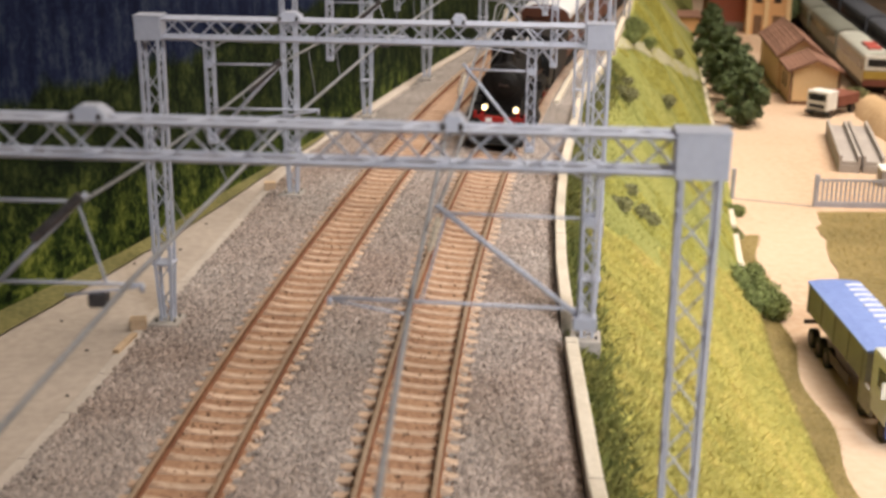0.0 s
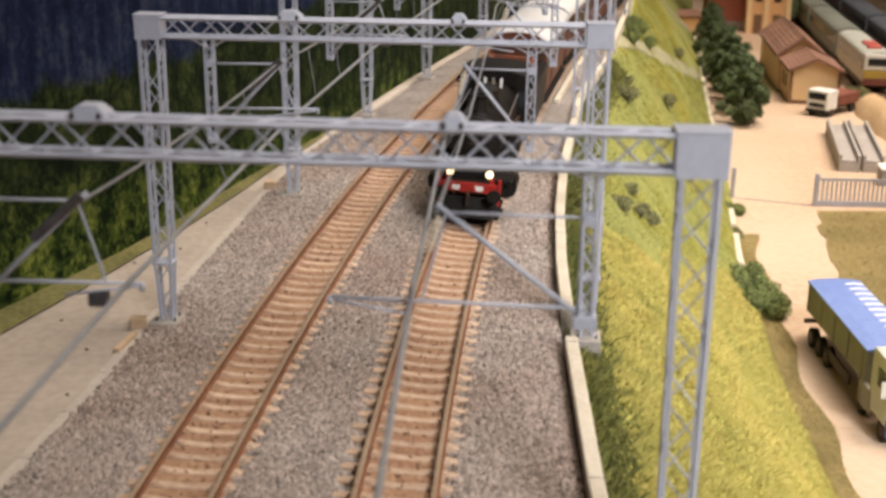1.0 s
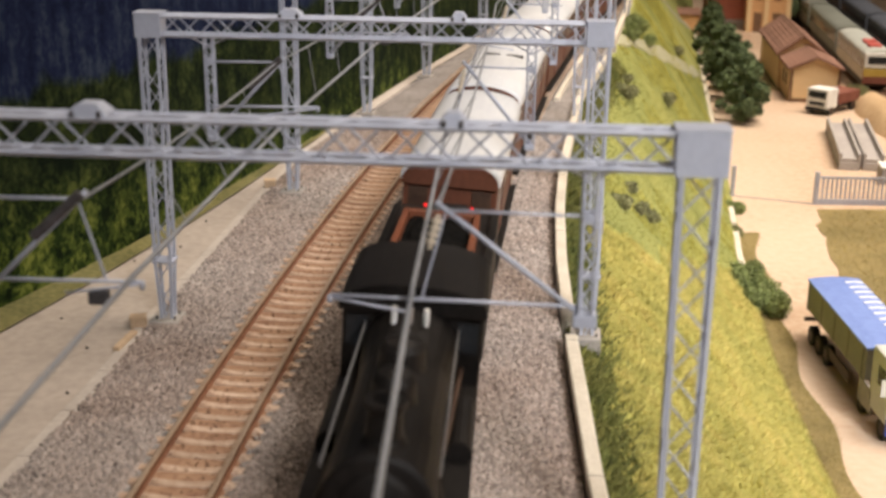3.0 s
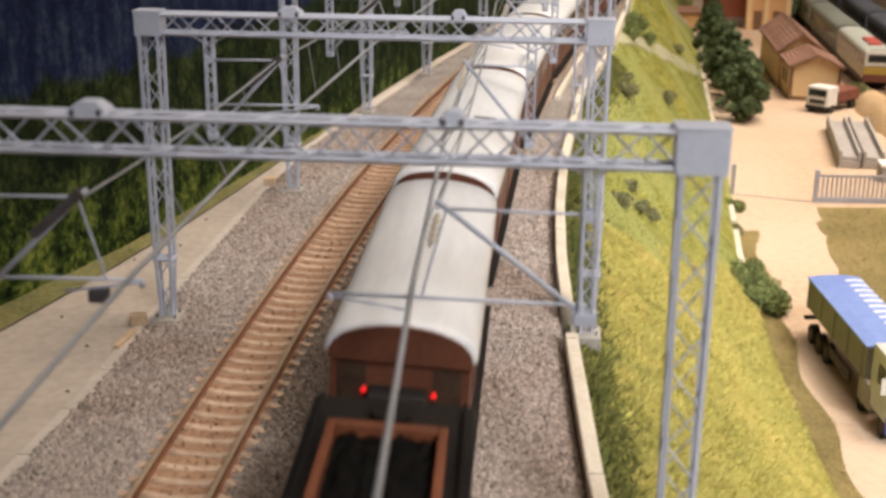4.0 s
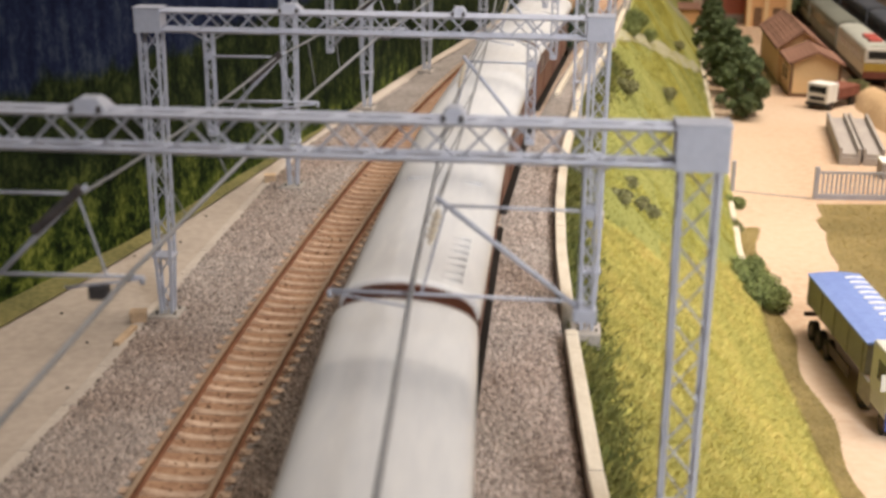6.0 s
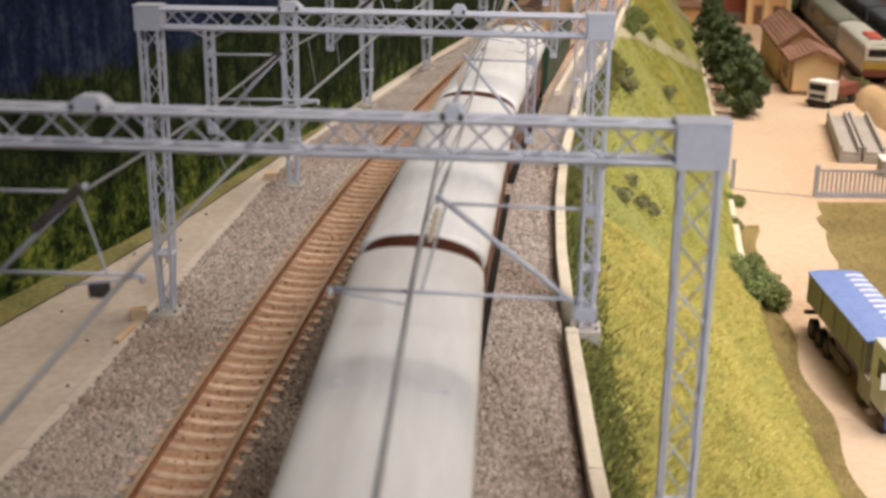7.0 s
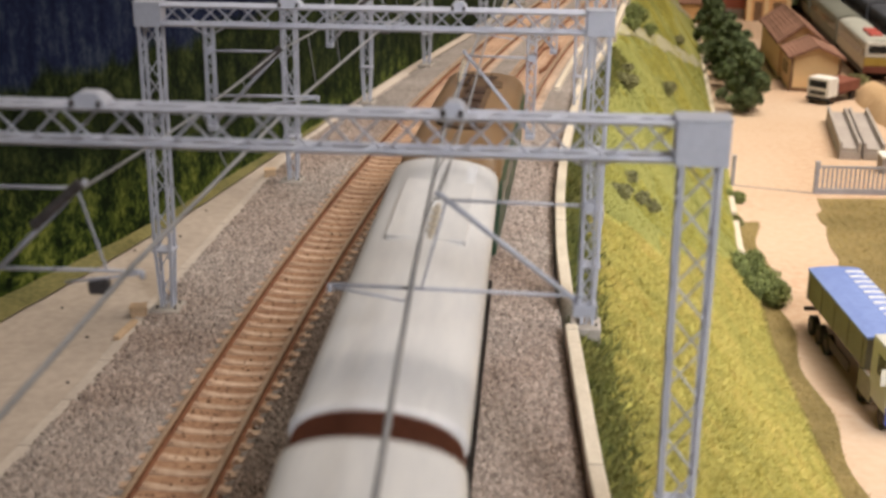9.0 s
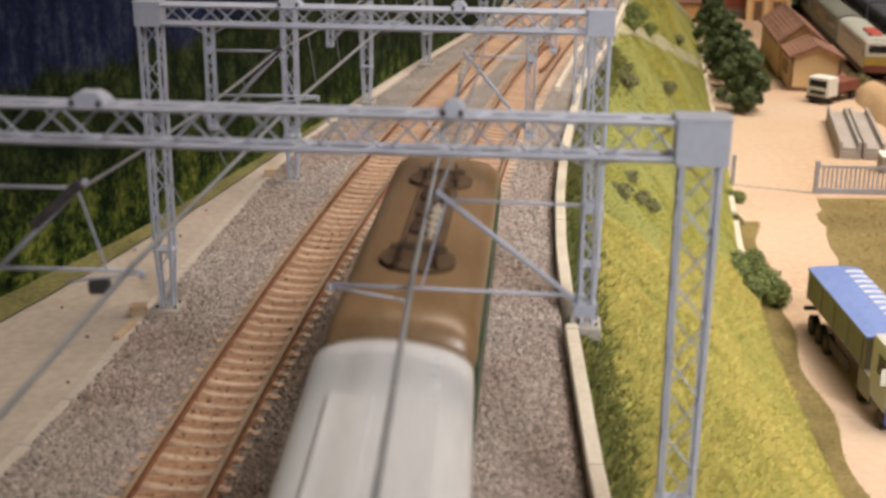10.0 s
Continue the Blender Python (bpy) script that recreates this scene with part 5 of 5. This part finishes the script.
def yard_vehicle(name, x, y, ang, L, body_mat, roof_mat, lab, cat, engine=False):
    v = thing(name, x, y, YARD + 0.55, ang, label=lab, category=cat, group="parked yard trains")
    body = part("body", B(-1.42, 1.42, 0.3, L - 0.3, 0.9, 3.2, bev=0.1), body_mat, v)
    bm = bmesh.new()
    loft(bm, [roof_ring(2.8, 3.15, 0.55, yy, 10) + [(1.36, yy, 3.1), (-1.36, yy, 3.1)] for yy in (0.3, L - 0.3)])
    roof = part("roof", bm, roof_mat, v)
    part("underframe", B(-1.2, 1.2, 0.5, L - 0.5, 0.2, 0.896), BLACK, v)
    for yy in (2.5, L - 2.5):
        for sx in (-0.7525, 0.7525):
            wheel("wheel", v, sx, yy, 0.43, BLACK)
    n = int(L / 2)
    for sx in (-1, 1):
        for k in range(n):
            yy = 1.2 + k * (L - 2.4) / max(1, n - 1)
            part("window", B(sx * 1.42 - 0.012, sx * 1.42 + 0.012, yy - 0.45, yy + 0.45, 1.95, 2.75, bev=0.004), GLASS, body)
    if engine:
        for yy in (2.6, 5.0):
            part("roof_box", B(-0.6, 0.6, yy, yy + 1.7, 3.62, 3.92, bev=0.08), MUTEDRED, roof, "red roof box")
        part("front_frame", B(-1.35, 1.35, 0.14, 0.35, 2.05, 3.5, bev=0.08), WHITE, body, "white front surround")
        part("windscreen", B(-1.05, 1.05, 0.11, 0.15, 2.45, 3.15, bev=0.01), GLASS, body, "dark windscreen")
        part("front_band", B(-1.38, 1.38, 0.16, 0.32, 1.25, 2.0, bev=0.04), YELLOW, body, "yellow front band")
        part("front_skirt", B(-1.38, 1.38, 0.16, 0.34, 0.55, 1.22, bev=0.04), OXIDE, body, "dark red front skirt")
    return v


ANG = -7.5
ux, uy = -math.sin(radians(ANG)), math.cos(radians(ANG))
d = 0.0
for k, (nm, L, bm_, rm_, lb, cat, eng) in enumerate((
        ("electric_railcar", 16.0, LOCOGREY, LOCOGREY, "pale grey railcar with white and yellow front and red roof boxes", "railcar", True),
        ("yard_coach", 20.0, OLDGREY, OLDGREY, "dull grey-green coach parked behind the railcar", "railway coach", False),
        ("yard_coach", 20.0, OLDGREY, OLDGREY, "dull grey-green coach parked behind the railcar", "railway coach", False))):
    yard_vehicle(nm, 41.0 + ux * d, 118.4 + uy * d, ANG, L, bm_, rm_, lb, cat, eng)
    d += L + 0.6
d = 0.0
for k in range(3):
    yard_vehicle("yard_coach", 47.6 + ux * d, 128 + uy * d, ANG, 18.0, SLATE, SLATE, "dark slate-grey coach on the next yard track", "railway coach")
    d += 18.6
for x, y in ((41.4, 95.0), (47.6, 95.0)):
    tr = thing("yard_track", x + (ux / uy) * (y - (120.5 if x < 45 else 128)), y, YARD, ANG, label="rusty yard siding on dark ballast", category="railway track", group="yard sidings", kind="structure")
    for sx in (-0.7525, 0.7525):
        part("rail", B(sx - 0.05, sx + 0.05, 0, 110, 0.40, 0.55), RUST, tr)
    first = part("sleeper", B(-1.24, 1.24, -0.13, 0.13, 0.15, 0.395), TRIM, tr, at=(0, 0.6, 0))
    for k in range(1, 90):
        again(first, (0, 0.6 + k * 1.2, 0))
    part("ballast_strip", loft(bmesh.new(), [[(-2.0, yy, 0.0), (-1.5, yy, 0.30), (1.5, yy, 0.30), (2.0, yy, 0.0)] for yy in (0, 110)], closed=False), DIRT, tr)


# ---- loose ballast stones and small trackside things ----
def build_stones(n=90000):
    rs = np.random.RandomState(5)
    octa = np.array([(1, 0, 0), (-1, 0, 0), (0, 1, 0), (0, -1, 0), (0, 0, 1), (0, 0, -1)], float)
    tri = np.array([(0, 2, 4), (2, 1, 4), (1, 3, 4), (3, 0, 4), (2, 0, 5), (1, 2, 5), (3, 1, 5), (0, 3, 5)])
    y = 17 + 38 * rs.uniform(0, 1, 3 * n) ** 1.5
    lo = np.array([pave_edge(v) for v in y]) + 0.03
    hi = np.array([kerb_x(v) for v in y]) - 0.08
    x = lo + (hi - lo) * rs.uniform(0, 1, 3 * n)
    dr = np.abs(x - np.interp(y, YS, XR))
    dl = np.abs(x - np.interp(y, YS, XL))
    keep = (dr > 1.12) & (dl > 1.12)
    x, y = x[keep][:n], y[keep][:n]
    k = len(x)
    size = 0.06 * rs.uniform(0.6, 1.5, (k, 1, 1)) * rs.uniform(0.7, 1.3, (k, 1, 3))
    v = octa[None] * size + rs.normal(scale=0.018, size=(k, 6, 3))
    a = rs.uniform(0, math.tau, k)
    c, s = np.cos(a)[:, None], np.sin(a)[:, None]
    vx, vy = v[..., 0] * c - v[..., 1] * s, v[..., 0] * s + v[..., 1] * c
    v = np.stack([vx + x[:, None], vy + y[:, None], v[..., 2] * 0.8 - 0.29 + np.interp(x - np.interp(y, YS, XR), [-2.3, -1.35, -1.0, 0.6, 1.1], [0.0, 0.135, 0.11, 0.0, 0.0])[:, None] + np.interp(dl, [0.85, 1.05, 1.35, 1.9], [0.0, 0.05, 0.05, 0.0])[keep][:n][:, None] + rs.uniform(-0.02, 0.03, (k, 1))], -1)
    f = (tri[None] + 6 * np.arange(k)[:, None, None]).reshape(-1, 3)
    ob = soup("ballast_stones", v.reshape(-1, 3), f, STONE)
    tagged(ob, "loose grey-brown crushed ballast stones", "ballast", kind="stuff")


build_stones()


def trackside():
    for x, y, z in ((-7.95, 30.75, -0.32), (-6.35, 44.6, -0.30)):
        b = thing("cable_box", x, y, z, 6, label="small tan cable box beside a gantry footing", category="cable box", group="cable boxes")
        part("body", B(-0.2, 0.2, -0.16, 0.16, 0, 0.26, bev=0.03), BOX, b)
        part("lid", B(-0.22, 0.22, -0.18, 0.18, 0.26, 0.31, bev=0.02), BOX, b)
    c = thing("cable_duct", -8.02, 29.6, -0.30, -9, label="tan cable duct lid leaning at the path edge", category="cable duct")
    part("lid", B(-0.08, 0.08, -0.6, 0.6, 0, 0.12, bev=0.02), BOX, c)


trackside()


def build_track_grit(n=3500):
    """Small rust-stained stones lying between the sleepers."""
    rs = np.random.RandomState(9)
    tet = np.array([(1, 0, -0.6), (-0.6, 0.9, -0.6), (-0.6, -0.9, -0.6), (0, 0, 1)], float)
    tri = np.array([(0, 1, 3), (1, 2, 3), (2, 0, 3), (0, 2, 1)])
    y = 17 + 33 * rs.uniform(0, 1, n) ** 1.4
    u = rs.uniform(-1.15, 1.15, n)
    which = rs.rand(n) < 0.5
    x = np.where(which, np.interp(y, YS, XR), np.interp(y, YS, XL)) + u
    z = np.where(which, -0.225 - u * 0.061 + 0.045, -0.225) - 0.02 - rs.uniform(0, 0.05, n)
    size = 0.042 * rs.uniform(0.5, 1.4, (n, 1, 1))
    v = tet[None] * size + rs.normal(scale=0.012, size=(n, 4, 3)) + np.stack([x, y, z], -1)[:, None, :]
    f = (tri[None] + 4 * np.arange(n)[:, None, None]).reshape(-1, 3)
    grit = mat("rusty grit", (0.10, 0.055, 0.035), (0.26, 0.15, 0.09), 0.95, s1=0.5, s2=6, bump=0, rnd=0.5, island=True)
    tagged(soup("track_grit", v.reshape(-1, 3), f, grit), "rust-stained grit scattered between the sleepers", "grit", kind="stuff")


build_track_grit()


def far_track_fittings():
    t = thing("cable_trough", label="pale cable trough lids along the outer rail", category="cable trough", kind="structure")
    for k in range(12):
        y0, y1 = 61 + k * 1.5, 62.45 + k * 1.5
        bm = loft(bmesh.new(), [[(right_x(y) + 1.45, y, -0.4), (right_x(y) + 1.7, y, -0.4), (right_x(y) + 1.7, y, -0.12), (right_x(y) + 1.45, y, -0.12)] for y in (y0, y1)])
        part("trough_lid", bm, KERB, t)
    c = thing("check_rail", label="short rusty check rail inside the curve", category="check rail", kind="structure")
    for off in (-0.5, 0.42):
        bm = loft(bmesh.new(), [[(right_x(y) + o - 0.05, y, -0.22), (right_x(y) + o + 0.05, y, -0.22), (right_x(y) + o + 0.05, y, -0.01), (right_x(y) + o - 0.05, y, -0.01)]
                                for y, o in ((65, off * 0.6), (66, off), (72, off), (73, off * 0.6))])
        part("guard_rail", bm, RUST, c)


far_track_fittings()


def pebbles():
    rr = random.Random(31)
    for x, y in ((-9.6, 32.9), (-8.9, 29.2), (-8.6, 26.5), (-9.3, 36.0), (-10.1, 31.2), (-8.2, 37.4), (-7.9, 40.2)):
        bm = bmesh.new()
        bmesh.ops.create_icosphere(bm, subdivisions=1, radius=0.04)
        for v in bm.verts:
            v.co = Vector((v.co.x * rr.uniform(0.8, 1.6), v.co.y * rr.uniform(0.7, 1.3), v.co.z * rr.uniform(0.5, 0.9)))
        p = link("pebble", bm, CLAMP)
        p.location = Vector((x, y, -0.285)) * S
        tagged(p, "small dark pebble lying on the service path", "pebble", "pebbles")


pebbles()


# ---- what moves ----
LEAD_T, LEAD = [0.0, 0.5, 1.0, 1.5, 2.0, 2.5, 4.0, 8.0, 8.5, 9.0, 10.0], [-2.1, -1.2, -0.5, 0.0, 0.0, -0.35, 0.0, 0.0, 0.1, 0.2, 0.3]  # gathers speed a little


def motions():
    for ob, s0, ln in VEHICLES:
        rows = []
        for k in range(21):
            t = k * 0.5
            s = s0 - 12.2 * t + float(np.interp(t, LEAD_T, LEAD))
            p, q = along(s + 0.2 * ln), along(s + 0.8 * ln)
            d = (q - p).normalized()
            o = p - d * 0.2 * ln + Vector((d.y, -d.x, 0)) * 0.06
            rows.append((t, pose(o.x * S, o.y * S, 0.045 * S, 0, 3.5, -math.degrees(math.atan2(d.x, d.y)))))
        walk(ob, rows)


motions()
